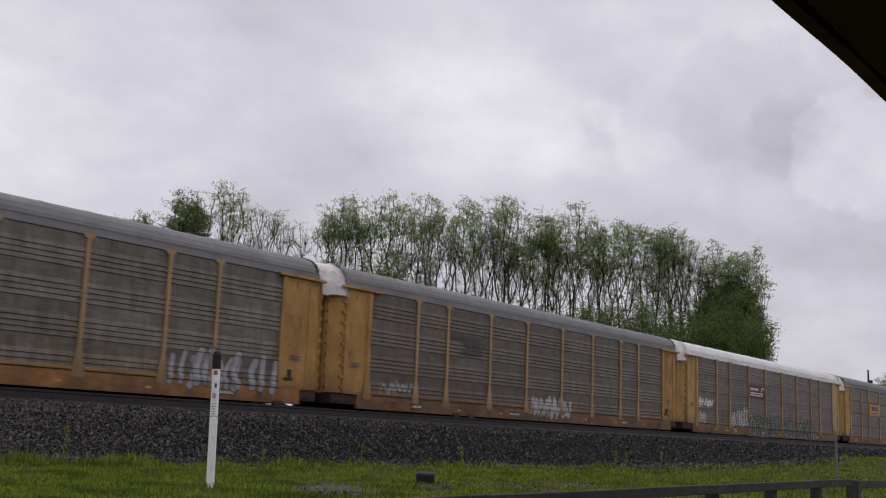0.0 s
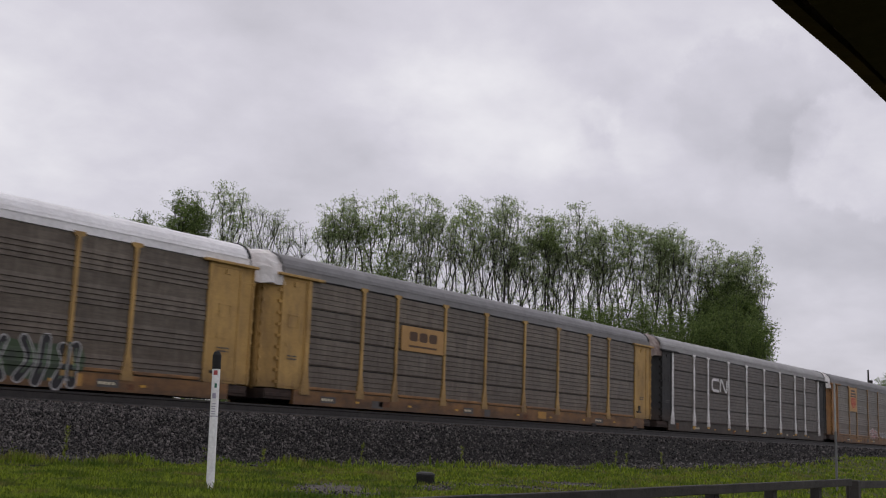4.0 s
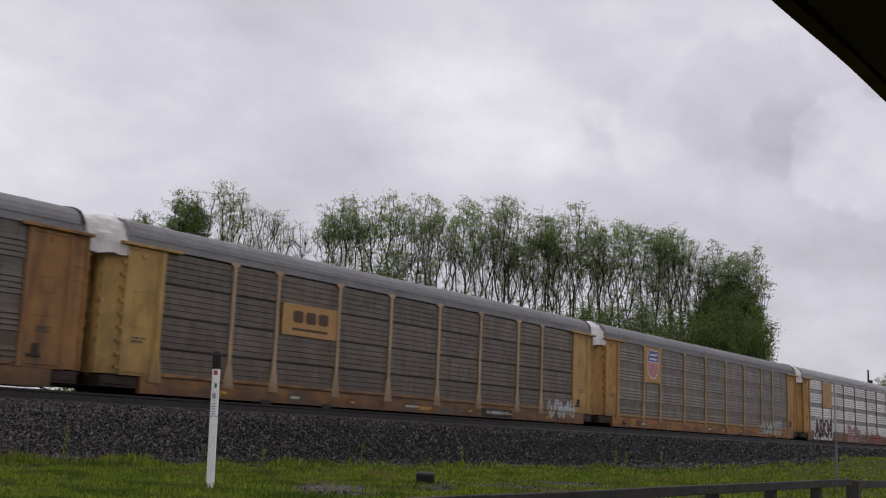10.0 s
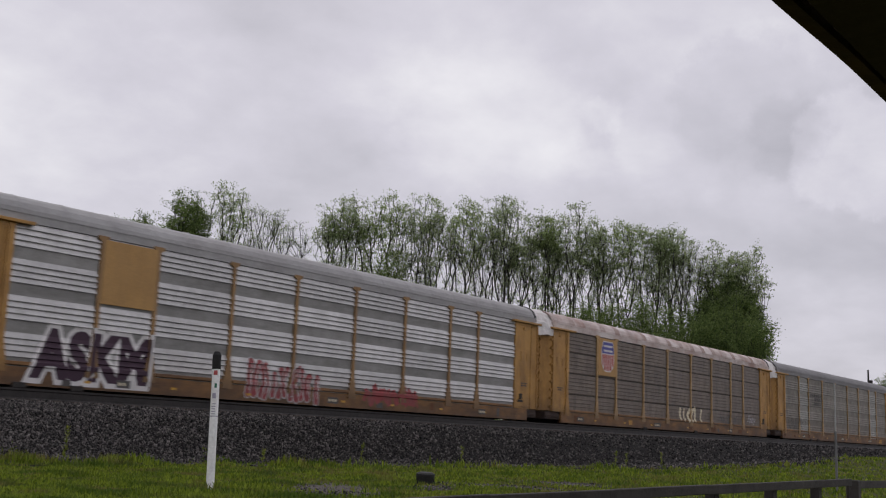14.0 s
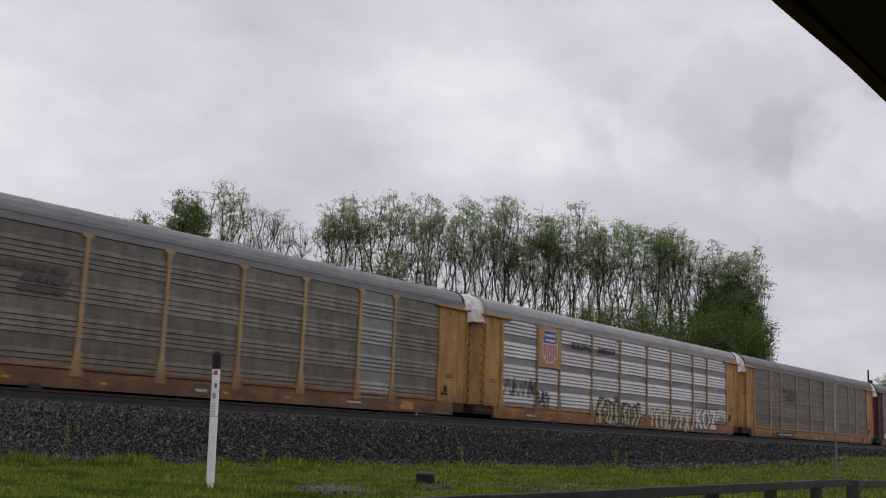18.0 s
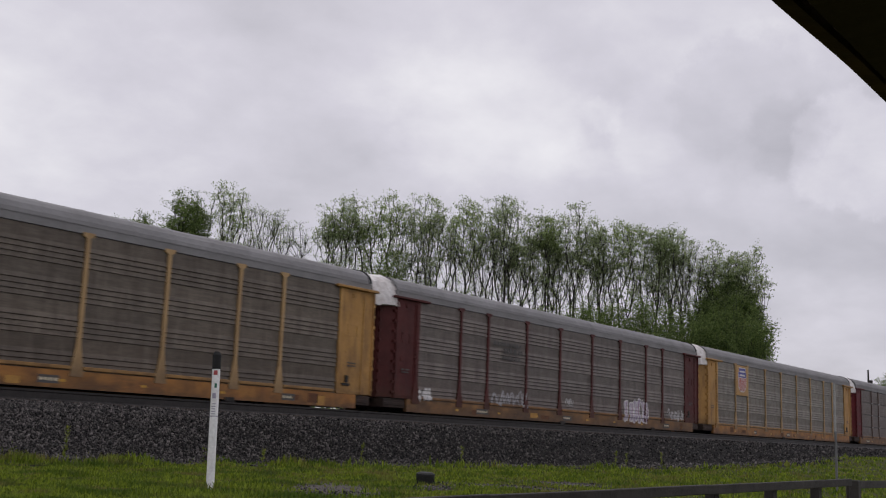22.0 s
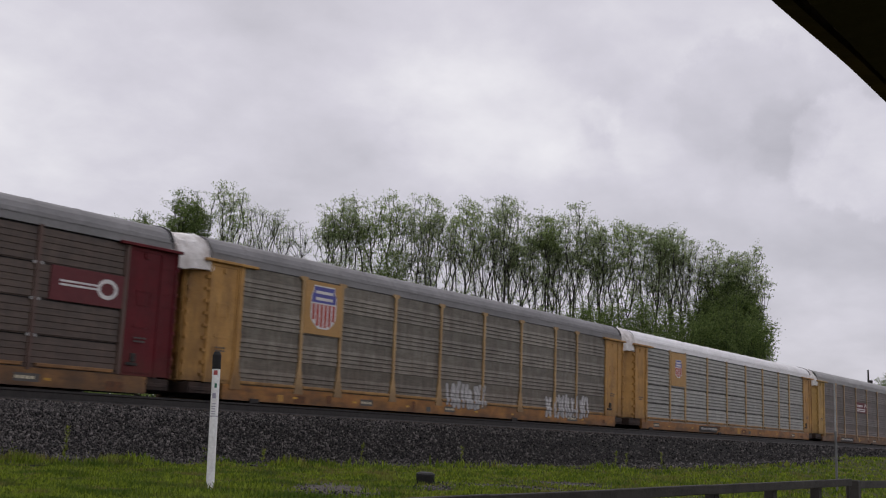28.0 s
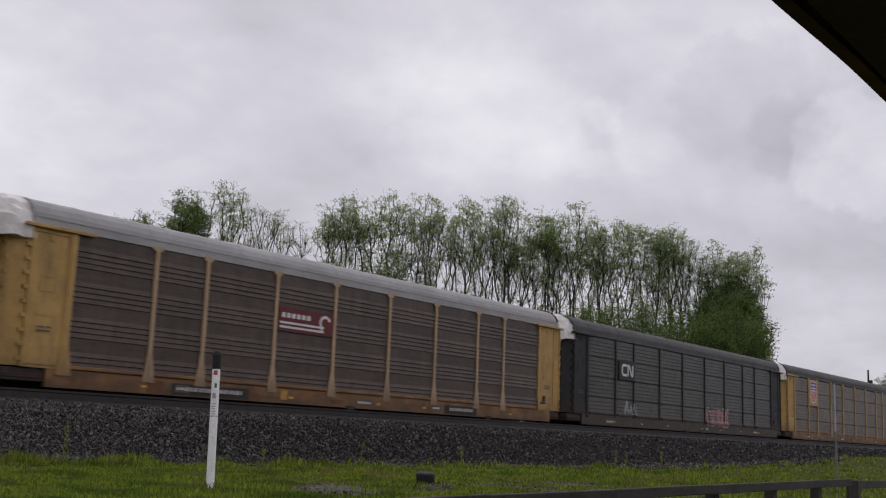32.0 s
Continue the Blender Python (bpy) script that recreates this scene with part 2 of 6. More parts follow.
M["ink_orange"] = plain("faded_orange", (0.6, 0.3, 0.13))
M["ink_cream"] = plain("cream_paint", (0.68, 0.6, 0.42))
M["ink_spray_yellow"] = surface("pale_yellow_spray", (0.55, 0.52, 0.32), (0.385, 0.350, 0.140), 5, 0.7, 0, 0.1, 30, dirt=(0.16, 0.13, 0.11), dirt_amount=0.5, dirt_scale=(2, 2, 5))
M["ink_aubergine"] = plain("dark_purple_spray", (0.05, 0.022, 0.04))
M["ink_grey_spray"] = surface("grey_silver_spray", (0.36, 0.35, 0.36), (0.25, 0.245, 0.25), 4, 0.6)


# ---- mesh helpers ----
def mesh_of(bm, name, mat, smooth=False):
    me = bpy.data.meshes.new(name)
    bm.normal_update()
    bm.to_mesh(me)
    bm.free()
    for m in (mat if isinstance(mat, (list, tuple)) else [mat]):
        me.materials.append(m)
    if smooth:
        me.shade_smooth()
    return me


def part(name, bm, mat, parent, label="", at=None, smooth=False):
    me = bm if isinstance(bm, bpy.types.Mesh) else mesh_of(bm, name, mat, smooth)
    ob = new(name, me)
    ob.parent = parent
    if at is not None:
        ob.matrix_basis = at
    if label:
        ob["label"] = label
    return ob


def box(bm, x0, x1, y0, y1, z0, z1):
    v = [bm.verts.new((x, y, z)) for z in (z0, z1) for x, y in ((x0, y0), (x1, y0), (x1, y1), (x0, y1))]
    for f in ((3, 2, 1, 0), (4, 5, 6, 7), (0, 1, 5, 4), (1, 2, 6, 5), (2, 3, 7, 6), (3, 0, 4, 7)):
        bm.faces.new([v[i] for i in f])
    return bm


def boxes(*spec):
    bm = bmesh.new()
    for b in spec:
        box(bm, *b)
    return bm


def bevelled(bm, w=0.01, seg=1):
    bmesh.ops.bevel(bm, geom=bm.edges[:], offset=w, segments=seg, affect="EDGES")
    return bm


def sweep_x(profile, xs, closed=True, caps=True):
    """A (y, z) profile carried along x."""
    bm = bmesh.new()
    rings = [[bm.verts.new((x, y, z)) for y, z in profile] for x in xs]
    k = len(profile)
    for a, b in zip(rings, rings[1:]):
        for i in range(k if closed else k - 1):
            j = (i + 1) % k
            bm.faces.new((a[i], b[i], b[j], a[j]))
    if caps and closed:
        bm.faces.new(rings[0])
        bm.faces.new(rings[-1][::-1])
    return bm


def prism_xz(poly, y0, y1):
    """An (x, z) outline given thickness from y0 to y1."""
    bm = bmesh.new()
    a = [bm.verts.new((x, y0, z)) for x, z in poly]
    b = [bm.verts.new((x, y1, z)) for x, z in poly]
    bm.faces.new(a)
    bm.faces.new(b[::-1])
    k = len(poly)
    for i in range(k):
        j = (i + 1) % k
        bm.faces.new((a[j], a[i], b[i], b[j]))
    bmesh.ops.recalc_face_normals(bm, faces=bm.faces[:])
    return bm


def tube(bm, p, q, r0, r1=None, sides=6):
    p, q = Vector(p), Vector(q)
    r1 = r0 if r1 is None else r1
    d = (q - p).normalized()
    u = d.orthogonal().normalized()
    w = d.cross(u)
    ring = lambda c, r: [bm.verts.new(c + r * (math.cos(2 * math.pi * i / sides) * u + math.sin(2 * math.pi * i / sides) * w)) for i in range(sides)]
    a, b = ring(p, r0), ring(q, r1)
    for i in range(sides):
        j = (i + 1) % sides
        bm.faces.new((a[i], a[j], b[j], b[i]))
    bm.faces.new(a[::-1])
    bm.faces.new(b)
    return bm


def raw_mesh(name, verts, faces, mat, per=3):
    """A mesh from arrays; every face has the same number of corners."""
    me = bpy.data.meshes.new(name)
    me.vertices.add(len(verts))
    me.vertices.foreach_set("co", np.asarray(verts, np.float32).ravel())
    me.loops.add(len(faces) * per)
    me.loops.foreach_set("vertex_index", np.asarray(faces, np.int32).ravel())
    me.polygons.add(len(faces))
    me.polygons.foreach_set("loop_start", np.arange(0, len(faces) * per, per, dtype=np.int32))
    me.update(calc_edges=True)
    me.materials.append(mat)
    return me


# ---- ground, embankment and track ----
def smooth(a, b, v):
    t = np.clip((v - a) / (b - a), 0, 1)
    return t * t * (3 - 2 * t)


def ground_z(x, y):
    x, y = np.asarray(x, float), np.asarray(y, float)
    z = -2.05 + 0.75 * smooth(1.5, 9.5, y)
    z = z + 0.75 * np.exp(-(((x - 62) / 20) ** 2) - (((y - 15.5) / 4.0) ** 2))
    z = z + 0.02 * np.sin(x * 0.37 + 1.3) * np.sin(y * 0.53) + 0.012 * np.sin(x * 1.1) * np.cos(y * 0.9)
    # unseen bank added behind the track, closing the sky gap under the cars
    z = z + 2.4 * np.exp(-(((y - 37.0) / 2.6) ** 2)) * (y > 30)
    return z


CREST, TOE = 21.6, 19.7
NEAR_TRACK_Y = 23.3


def make_ground():
    xs = np.unique(np.concatenate([-np.geomspace(60, 2600, 14)[::-1], np.arange(-50, 0, 5.0), np.arange(0, 80, 1.0), np.geomspace(80, 2600, 26)]))
    ys = np.unique(np.concatenate([-np.geomspace(10, 2400, 12)[::-1], np.arange(-8, 4, 2.0), np.arange(4, 36, 0.75), np.geomspace(36, 2600, 24)]))
    gx, gy = np.meshgrid(xs, ys, indexing="ij")
    gz = ground_z(gx, gy)
    far = (np.abs(gx) > 400) | (np.abs(gy) > 300)
    gz[far] = -1.3
    verts = np.stack([gx, gy, gz], -1).reshape(-1, 3)
    ny = len(ys)
    i, j = np.meshgrid(np.arange(len(xs) - 1), np.arange(ny - 1), indexing="ij")
    a = (i * ny + j).ravel()
    faces = np.stack([a, a + ny, a + ny + 1, a + 1], -1)
    me = raw_mesh("ground", verts, faces, M["soil"], 4)
    me.shade_smooth()
    tagged(new("ground", me), "grassy verge with patches of bare soil", "ground", kind="structure")


def toe_y(x):
    """Where the stone apron ends and the grass begins."""
    x = np.asarray(x, float)
    return 19.3 - 0.6 * smooth(14, 24, x) - 3.2 * smooth(24, 37, x) + 2.6 * smooth(47, 60, x)


def ballast_z(x, y):
    """Top of the embankment: apron, slope, shoulder."""
    x, y = np.asarray(x, float), np.asarray(y, float)
    g = ground_z(x, y) + 0.03
    ramp = np.interp(y, [TOE - 0.7, TOE + 0.1, CREST - 0.3, CREST, NEAR_TRACK_Y - 1.3, NEAR_TRACK_Y + 1.4, TRACK_Y - 1.9, TRACK_Y], [-1.4, -1.14, -0.24, -0.15, -0.03, 0.06, -0.12, -0.17])
    return np.maximum(g, ramp)


def make_ballast():
    xs = np.concatenate([np.arange(-300, 0, 20), np.arange(0, 120, 1.0), np.geomspace(120, 1500, 18)])
    rings = []
    for x in xs:
        t = float(toe_y(x))
        ys = [t - 0.7, t - 0.3] + list(np.linspace(t, TOE - 0.6, 5))[1:] if t < TOE - 1.2 else [TOE - 1.6, TOE - 1.4, TOE - 1.2, TOE - 1.0, TOE - 0.8, TOE - 0.6]
        ring = [(x, y, float(ground_z(x, y)) + (-0.1 if i == 0 else 0.03)) for i, y in enumerate(ys)]
        ring += [(x, y, float(ballast_z(x, y)) - 0.015) for y in (TOE - 0.2, TOE + 0.1, TOE + 0.6, CREST - 0.3, CREST, NEAR_TRACK_Y - 1.3, NEAR_TRACK_Y + 1.4, TRACK_Y - 1.9, TRACK_Y)]
        ring += [(x, TRACK_Y + 1.9, -0.07), (x, 30.9, -0.03), (x, 32.6, -1.2), (x, 33.5, -1.75)]
        rings.append(ring)
    k = len(rings[0])
    i, j = np.meshgrid(np.arange(len(xs) - 1), np.arange(k - 1), indexing="ij")
    a = (i * k + j).ravel()
    me = raw_mesh("ballast", np.array(rings).reshape(-1, 3), np.stack([a, a + k, a + k + 1, a + 1], -1), M["gravel"], 4)
    tagged(new("ballast", me), "embankment of dark crushed-stone railway ballast", "ballast", kind="structure")
    prof = [(-0.075, -0.17), (0.075, -0.17), (0.075, -0.155), (0.015, -0.13), (0.012, -0.045), (0.036, -0.03), (0.036, 0), (-0.036, 0), (-0.036, -0.03), (-0.012, -0.045), (-0.015, -0.13), (-0.075, -0.155)]
    for s, up in ((TRACK_Y - 0.755, 0), (TRACK_Y + 0.755, 0), (NEAR_TRACK_Y - 0.755, 0.27), (NEAR_TRACK_Y + 0.755, 0.27)):
        bm = sweep_x([(s + y, (z * 1.55 if up else z) + up) for y, z in prof], [-300, 0, 60, 150, 400, 1500])
        bmesh.ops.recalc_face_normals(bm, faces=bm.faces[:])
        tagged(new("rail", mesh_of(bm, "rail", M["steel"])), "rusty steel rail with a worn bright head", "rail", kind="structure")
    tie = mesh_of(bevelled(boxes((-0.115, 0.115, -1.3, 1.3, -0.34, -0.165)), 0.012), "tie", M["tie"])
    track = tagged(new("railway_track"), "row of dark creosoted timber ties under the rails", "track", kind="structure")
    near = tagged(new("railway_track"), "row of dark creosoted timber ties under the nearer rails", "track", kind="structure")
    for i in range(90):
        part("tie", tie, None, near, at=pose(0.55 * i + 8, NEAR_TRACK_Y + random.uniform(-0.03, 0.03), 0.18))
    for i in range(190):
        part("tie", tie, None, track, at=pose(0.55 * i + 2, TRACK_Y + random.uniform(-0.03, 0.03), 0))


def gravel_patch(cx, cy, across, along, seed):
    """A bare stony spot in the verge, long along the sight line of the path that made it."""
    rng = random.Random(seed)
    d = Vector((cx, cy)).normalized()
    bm = bmesh.new()
    mid = bm.verts.new((cx, cy, float(ground_z(cx, cy)) + 0.02))
    ring = []
    for i in range(36):
        a = 2 * math.pi * i / 36
        k = 1 + rng.uniform(-0.2, 0.2)
        u, v = across * k * math.cos(a), along * k * math.sin(a)
        x, y = cx + d.y * u + d.x * v, cy - d.x * u + d.y * v
        ring.append(bm.verts.new((x, y, float(ground_z(x, y)) + 0.008)))
    for i in range(36):
        bm.faces.new((mid, ring[i], ring[(i + 1) % 36]))
    bmesh.ops.recalc_face_normals(bm, faces=bm.faces[:])
    tagged(new("gravel_patch", mesh_of(bm, "gravel_patch", M["bare"])), "bare patch of dark gravel and soil in the grass", "gravel", kind="structure")


def bare_at(x, y):
    """How deep inside a bare spot a place lies, 1 in the middle."""
    out = np.zeros_like(x)
    for cx, cy, across, along in BARE:
        l = math.hypot(cx, cy)
        dx, dy = cx / l, cy / l
        u, v = (x - cx) * dy - (y - cy) * dx, (x - cx) * dx + (y - cy) * dy
        out = np.maximum(out, np.exp(-((u / across) ** 2 + (v / along) ** 2) ** 2))
    return out


BARE = [(11.75, 10.75, 0.75, 2.2), (15.9, 10.7, 1.2, 1.0), (18.9, 11.3, 0.9, 0.9), (14.0, 10.6, 0.4, 0.8)]
M["bare"] = surface("bare_soil", (0.045, 0.036, 0.03), (0.085, 0.07, 0.06), 6, 0.95, 0, 0.9, 25, shift=False)
make_ground()
make_ballast()
for i, b in enumerate(BARE):
    gravel_patch(*b, i)


def scatter_stones():
    """Loose stones on the near face and shoulder of the embankment."""
    rng = np.random.default_rng(4)
    n = 118000
    u = rng.random(n)
    x = 1.0 / (1 / 9.0 + u * (1 / 90.0 - 1 / 9.0))
    v = rng.random(n)
    ty = toe_y(x) - 0.5
    y = ty + (CREST + 1.1 - ty) * v
    keep = rng.random(n) < np.where(y < TOE - 1.0, 0.5, 1.0)
    x, y = x[keep], y[keep]
    z = ballast_z(x, y)
    for cx, cy, across, along in BARE:
        d = Vector((cx, cy)).normalized()
        u, v = rng.uniform(-1.1, 1.1, 1400) * across, rng.uniform(-1.1, 1.1, 1400) * along
        px, py = cx + d.y * u + d.x * v, cy - d.x * u + d.y * v
        ok = rng.random(1400) < bare_at(px, py)
        x, y, z = np.r_[x, px[ok]], np.r_[y, py[ok]], np.r_[z, ground_z(px[ok], py[ok]) + 0.01]
    n = len(x)
    size = rng.uniform(0.012, 0.031, n) * (1 + 0.7 * (rng.random(n) < 0.06)) * np.where(y < 14, 0.55, 1.0) * (1 + np.clip(x - 20, 0, 60) / 55)
    base = np.array([(1, 0, 0), (-1, 0, 0), (0, 1, 0), (0, -1, 0), (0, 0, 1), (0, 0, -1)], float)
    tri = np.array([(0, 2, 4), (2, 1, 4), (1, 3, 4), (3, 0, 4), (2, 0, 5), (1, 2, 5), (3, 1, 5), (0, 3, 5)])
    turn = rng.normal(size=(n, 3, 3))
    q, _ = np.linalg.qr(turn)
    stretch = rng.uniform(0.45, 1.5, (n, 6, 1))
    pts = (base[None] * stretch) @ q * size[:, None, None]
    pts += np.stack([x, y, z + size * 0.25], -1)[:, None]
    faces = tri[None] + 6 * np.arange(n)[:, None, None]
    me = raw_mesh("ballast_stones", pts.reshape(-1, 3), faces.reshape(-1, 3), M["stone"])
    tagged(new("ballast_stones", me), "loose dark grey crushed stones on the embankment", "gravel", kind="stuff")


def scatter_grass():
    rng = np.random.default_rng(7)
    n = 420000
    u = rng.random(n)
    x = 1.0 / (1 / 3.5 + u * (1 / 110.0 - 1 / 3.5))
    y = 6.5 + (23.2 - 6.5) * rng.random(n)
    edge = toe_y(x)
    wob = 0.75 * np.sin(x * 1.7) * np.sin(x * 0.61 + 1) + 0.35 * np.sin(x * 4.1 + 1) * np.sin(x * 1.1) + 0.3 * np.sin(x * 0.5)
    clump = np.sin(x * 2.3 + np.sin(y * 1.9)) * np.sin(y * 2.7 + np.sin(x * 1.3))
    near = np.clip((edge + wob - y) / 0.8 + 0.25, 0, 1)
    keep = rng.random(n) < near * (1 - 0.97 * bare_at(x, y)) * (1 - 0.9 * np.exp(-(((x - 9.45) / 0.45) ** 2 + ((y - 10.8) / 0.45) ** 2) ** 2)) * (0.72 + 0.28 * clump)
    x, y, clump, edge, near = x[keep], y[keep], clump[keep], edge[keep], near[keep]
    n = len(x)
    z = ground_z(x, y) - 0.01
    z = np.where(y > edge - 0.6, np.maximum(z, ballast_z(x, y)), z)
    tall = rng.uniform(0.03, 0.085, n) * (1.0 + 0.5 * clump) * (1 + np.where(x > 25, 1.0, 1.9) * np.exp(-((y - edge + 0.5) / 0.8) ** 2) * np.clip(0.35 + 0.8 * np.sin(x * 1.9) * np.sin(x * 0.83 + 2) + 0.45 * np.sin(x * 5.3 + y * 2) * np.sin(x * 11.7 + y * 5), 0, 1))
    tall *= 1 + 0.3 * smooth(12, 30, x)
    ang, lean = rng.uniform(0, 2 * math.pi, n), rng.uniform(0.1, 0.7, n)
    w = rng.uniform(0.0055, 0.012, n) * (1 + x / 22) * (1 + 0.6 * np.exp(-((y - edge + 0.3) / 0.7) ** 2) * (rng.random(n) < 0.5))
    dx, dy = np.cos(ang), np.sin(ang)
    root = np.stack([x, y, z], -1)
    side = np.stack([-dy, dx, 0 * dx], -1) * w[:, None]
    tip = root + np.stack([dx * tall * lean, dy * tall * lean, tall], -1)
    mid = root + np.stack([dx * tall * lean * 0.3, dy * tall * lean * 0.3, tall * 0.6], -1)
    pts = np.stack([root - side, root + side, mid + side * 0.8, tip, mid - side * 0.8], 1)
    k = 5 * np.arange(n)[:, None, None]
    faces = np.array([(0, 1, 2), (0, 2, 4), (4, 2, 3)])[None] + k
    me = raw_mesh("grass", pts.reshape(-1, 3), faces.reshape(-1, 3), M["grass"])
    tagged(new("grass", me), "rough bright green verge grass", "grass", kind="stuff")


def weed(x, y, tall, seed, z=None):
    """A tall seeding weed: stem and narrow leaves."""
    rng = random.Random(seed)
    z0 = float(ballast_z(np.array([x]), np.array([y]))[0]) if z is None else z
    w = tagged(new("weed"), "tall yellow-green weed growing in the ballast", "weed", "weeds by the line")
    w.matrix_basis = pose(x, y, z0 - 0.02)
    bm = tube(bmesh.new(), (0, 0, 0), (0.03, 0, tall), 0.008, 0.003, 5)
    part("stem", bm, M["weed"], w)
    bm = bmesh.new()
    for i in range(46):
        h = tall * (0.15 + 0.85 * rng.random())
        a, l = rng.uniform(0, 6.28), rng.uniform(0.05, 0.13)
        c = Vector((0.03 * h / tall, 0, h))
        d = Vector((math.cos(a), math.sin(a), rng.uniform(0.3, 1.2))).normalized()
        s = d.cross(Vector((0, 0, 1))).normalized() * 0.018
        v = [bm.verts.new(c + o) for o in (-s * 0.3, d * l * 0.5 - s, d * l, d * l * 0.5 + s)]
        bm.faces.new(v)
    part("foliage", bm, M["weed"], w)


# ---- trees ----
def slender_arrays(height, seed, stems, radius, deep=1.0, count=0):
    """A tall woodland tree: dark stems that fork upwards into a crown of separate leaf clumps, each clump joined to the nearest limb below it."""
    rng = np.random.default_rng(seed)
    segs, sprays = [], []
    turn = rng.uniform(0, 2 * math.pi)
    for s in range(stems):
        ang = turn + 2 * math.pi * s / stems + rng.uniform(-0.5, 0.5)
        shift = np.array([math.cos(ang), math.sin(ang), 0]) * radius * (0.42 if stems > 1 else 0)
        top = height * (1.0 if s == 0 else rng.uniform(0.93, 0.99))
        reach = radius * (rng.uniform(0.62, 0.8) if stems > 1 else 1.0)
        depth = deep * min(3.2, 1.15 * radius + 0.9) * rng.uniform(0.9, 1.15)
        centre = np.array([0, 0, top - depth]) + shift
        # clumps fill the outer part of the dome, crowd towards its top and leave holes
        n_dome = count or (72 if stems == 2 else 54 if seed < 111 else 74)
        dome = rng.normal(size=(n_dome * 3, 3))
        dome *= (rng.random((len(dome), 1)) ** 0.42) / np.linalg.norm(dome, axis=1, keepdims=True)
        hole = np.sin(4.1 * dome[:, 0] + seed) * np.sin(3.7 * dome[:, 1] + 2 * seed) + np.sin(4.6 * dome[:, 2] + s + seed)
        like = hole * 0.35 + 0.45 * dome[:, 2] + rng.normal(0, 0.35, len(dome))
        dome = dome[np.argsort(-like)[:n_dome]]
        dome = dome * [reach, reach, depth] + centre + rng.normal(0, 0.1, (n_dome, 3))
        few = 18
        ring = rng.uniform(0, 2 * math.pi, few)
        rad = reach * rng.uniform(0.3, 0.95, few)
        sparse = np.stack([np.cos(ring) * rad, np.sin(ring) * rad, 0 * ring], -1) + shift
        sparse[:, 2] = top - depth * rng.uniform(1.4, 3.4, few)
        n = 12
        foot = shift * 0.25
        fork = top - depth * rng.uniform(2.0, 2.5)
        line = np.stack([foot + (shift * 0.9 - foot) * i / n + [0.1 * math.sin(i * 0.9 + seed), 0.1 * math.cos(i * 0.7 + seed), fork * i / n] for i in range(n + 1)])
        nodes, par, far = list(line), [i - 1 for i in range(n + 1)], [0.3 * i for i in range(n + 1)]
        pts = np.concatenate([dome, sparse])
        order = np.argsort(np.linalg.norm(pts - (line[-1] - [0, 0, 0.6]), axis=1))
        leafy = []
        for k in order:
            p = pts[k]
            q = np.array(nodes)
            d = np.linalg.norm(q - p, axis=1)
            rise = p[2] - q[:, 2]
            cost = d + 0.8 * np.array(far) + np.where(rise < 0.6 * d, (0.6 * d - rise) * 2.2, 0.0)
            i = int(np.argmin(cost))
            if d[i] > 0.8:
                mid = q[i] * 0.5 + p * 0.5 + rng.normal(0, 0.05, 3) - [0, 0, 0.03 * d[i]]
                nodes.append(mid)
                par.append(i)
                far.append(far[i] + d[i] * 0.5)
                i = len(nodes) - 1
            nodes.append(p)
            par.append(i)
            far.append(far[i] + float(np.linalg.norm(nodes[i] - p)))
            leafy.append(len(nodes) - 1)
        load = np.ones(len(nodes))
        for i in range(len(nodes) - 1, n, -1):
            load[par[i]] += load[i]
        thick = 0.006 + 0.0058 * np.sqrt(load)
        thick[:n + 1] = np.linspace(0.0062 * height, max(0.06, thick[n]), n + 1)
        for i in range(1, len(nodes)):
            r0 = thick[par[i]] if i <= n else min(thick[par[i]], thick[i] * 1.35)
            segs.append((Vector(nodes[par[i]]), Vector(nodes[i]), float(r0), float(thick[i]), 0))
        # each clump: short twigs that spread flat and end in leaves
        for i in leafy:
            big = rng.uniform(0.7, 1.3)
            for _ in range(4):
                e = nodes[i] + rng.normal(0, 1, 3) * [0.27 * big, 0.27 * big, 0.15 * big] + [0, 0, 0.1]
                segs.append((Vector(nodes[i]), Vector(e), 0.005, 0.003, 1))
                sprays.append((Vector(e), 1.0))
            sprays.append((Vector(nodes[i]), 1.0))
    return segs, sprays


def tubes_mesh(name, segs, mat):
    a = np.array([s[0] for s in segs])
    b = np.array([s[1] for s in segs])
    r0 = np.array([s[2] for s in segs])
    r1 = np.array([s[3] for s in segs])
    d = b - a
    d /= np.linalg.norm(d, axis=1, keepdims=True) + 1e-9
    ref = np.where(np.abs(d[:, 2:3]) > 0.9, np.array([[1.0, 0, 0]]), np.array([[0, 0, 1.0]]))
    u = np.cross(d, ref)
    u /= np.linalg.norm(u, axis=1, keepdims=True)
    w = np.cross(d, u)
    k = 4
    ang = 2 * math.pi * np.arange(k) / k
    off = np.cos(ang)[None, :, None] * u[:, None] + np.sin(ang)[None, :, None] * w[:, None]
    pts = np.concatenate([a[:, None] + off * r0[:, None, None], b[:, None] + off * r1[:, None, None]], 1)
    i = np.arange(k)
    quad = np.stack([i, (i + 1) % k, k + (i + 1) % k, k + i], -1)
    faces = quad[None] + 2 * k * np.arange(len(a))[:, None, None]
    me = raw_mesh(name, pts.reshape(-1, 3), faces.reshape(-1, 4), mat, 4)
    me.shade_smooth()
    return me


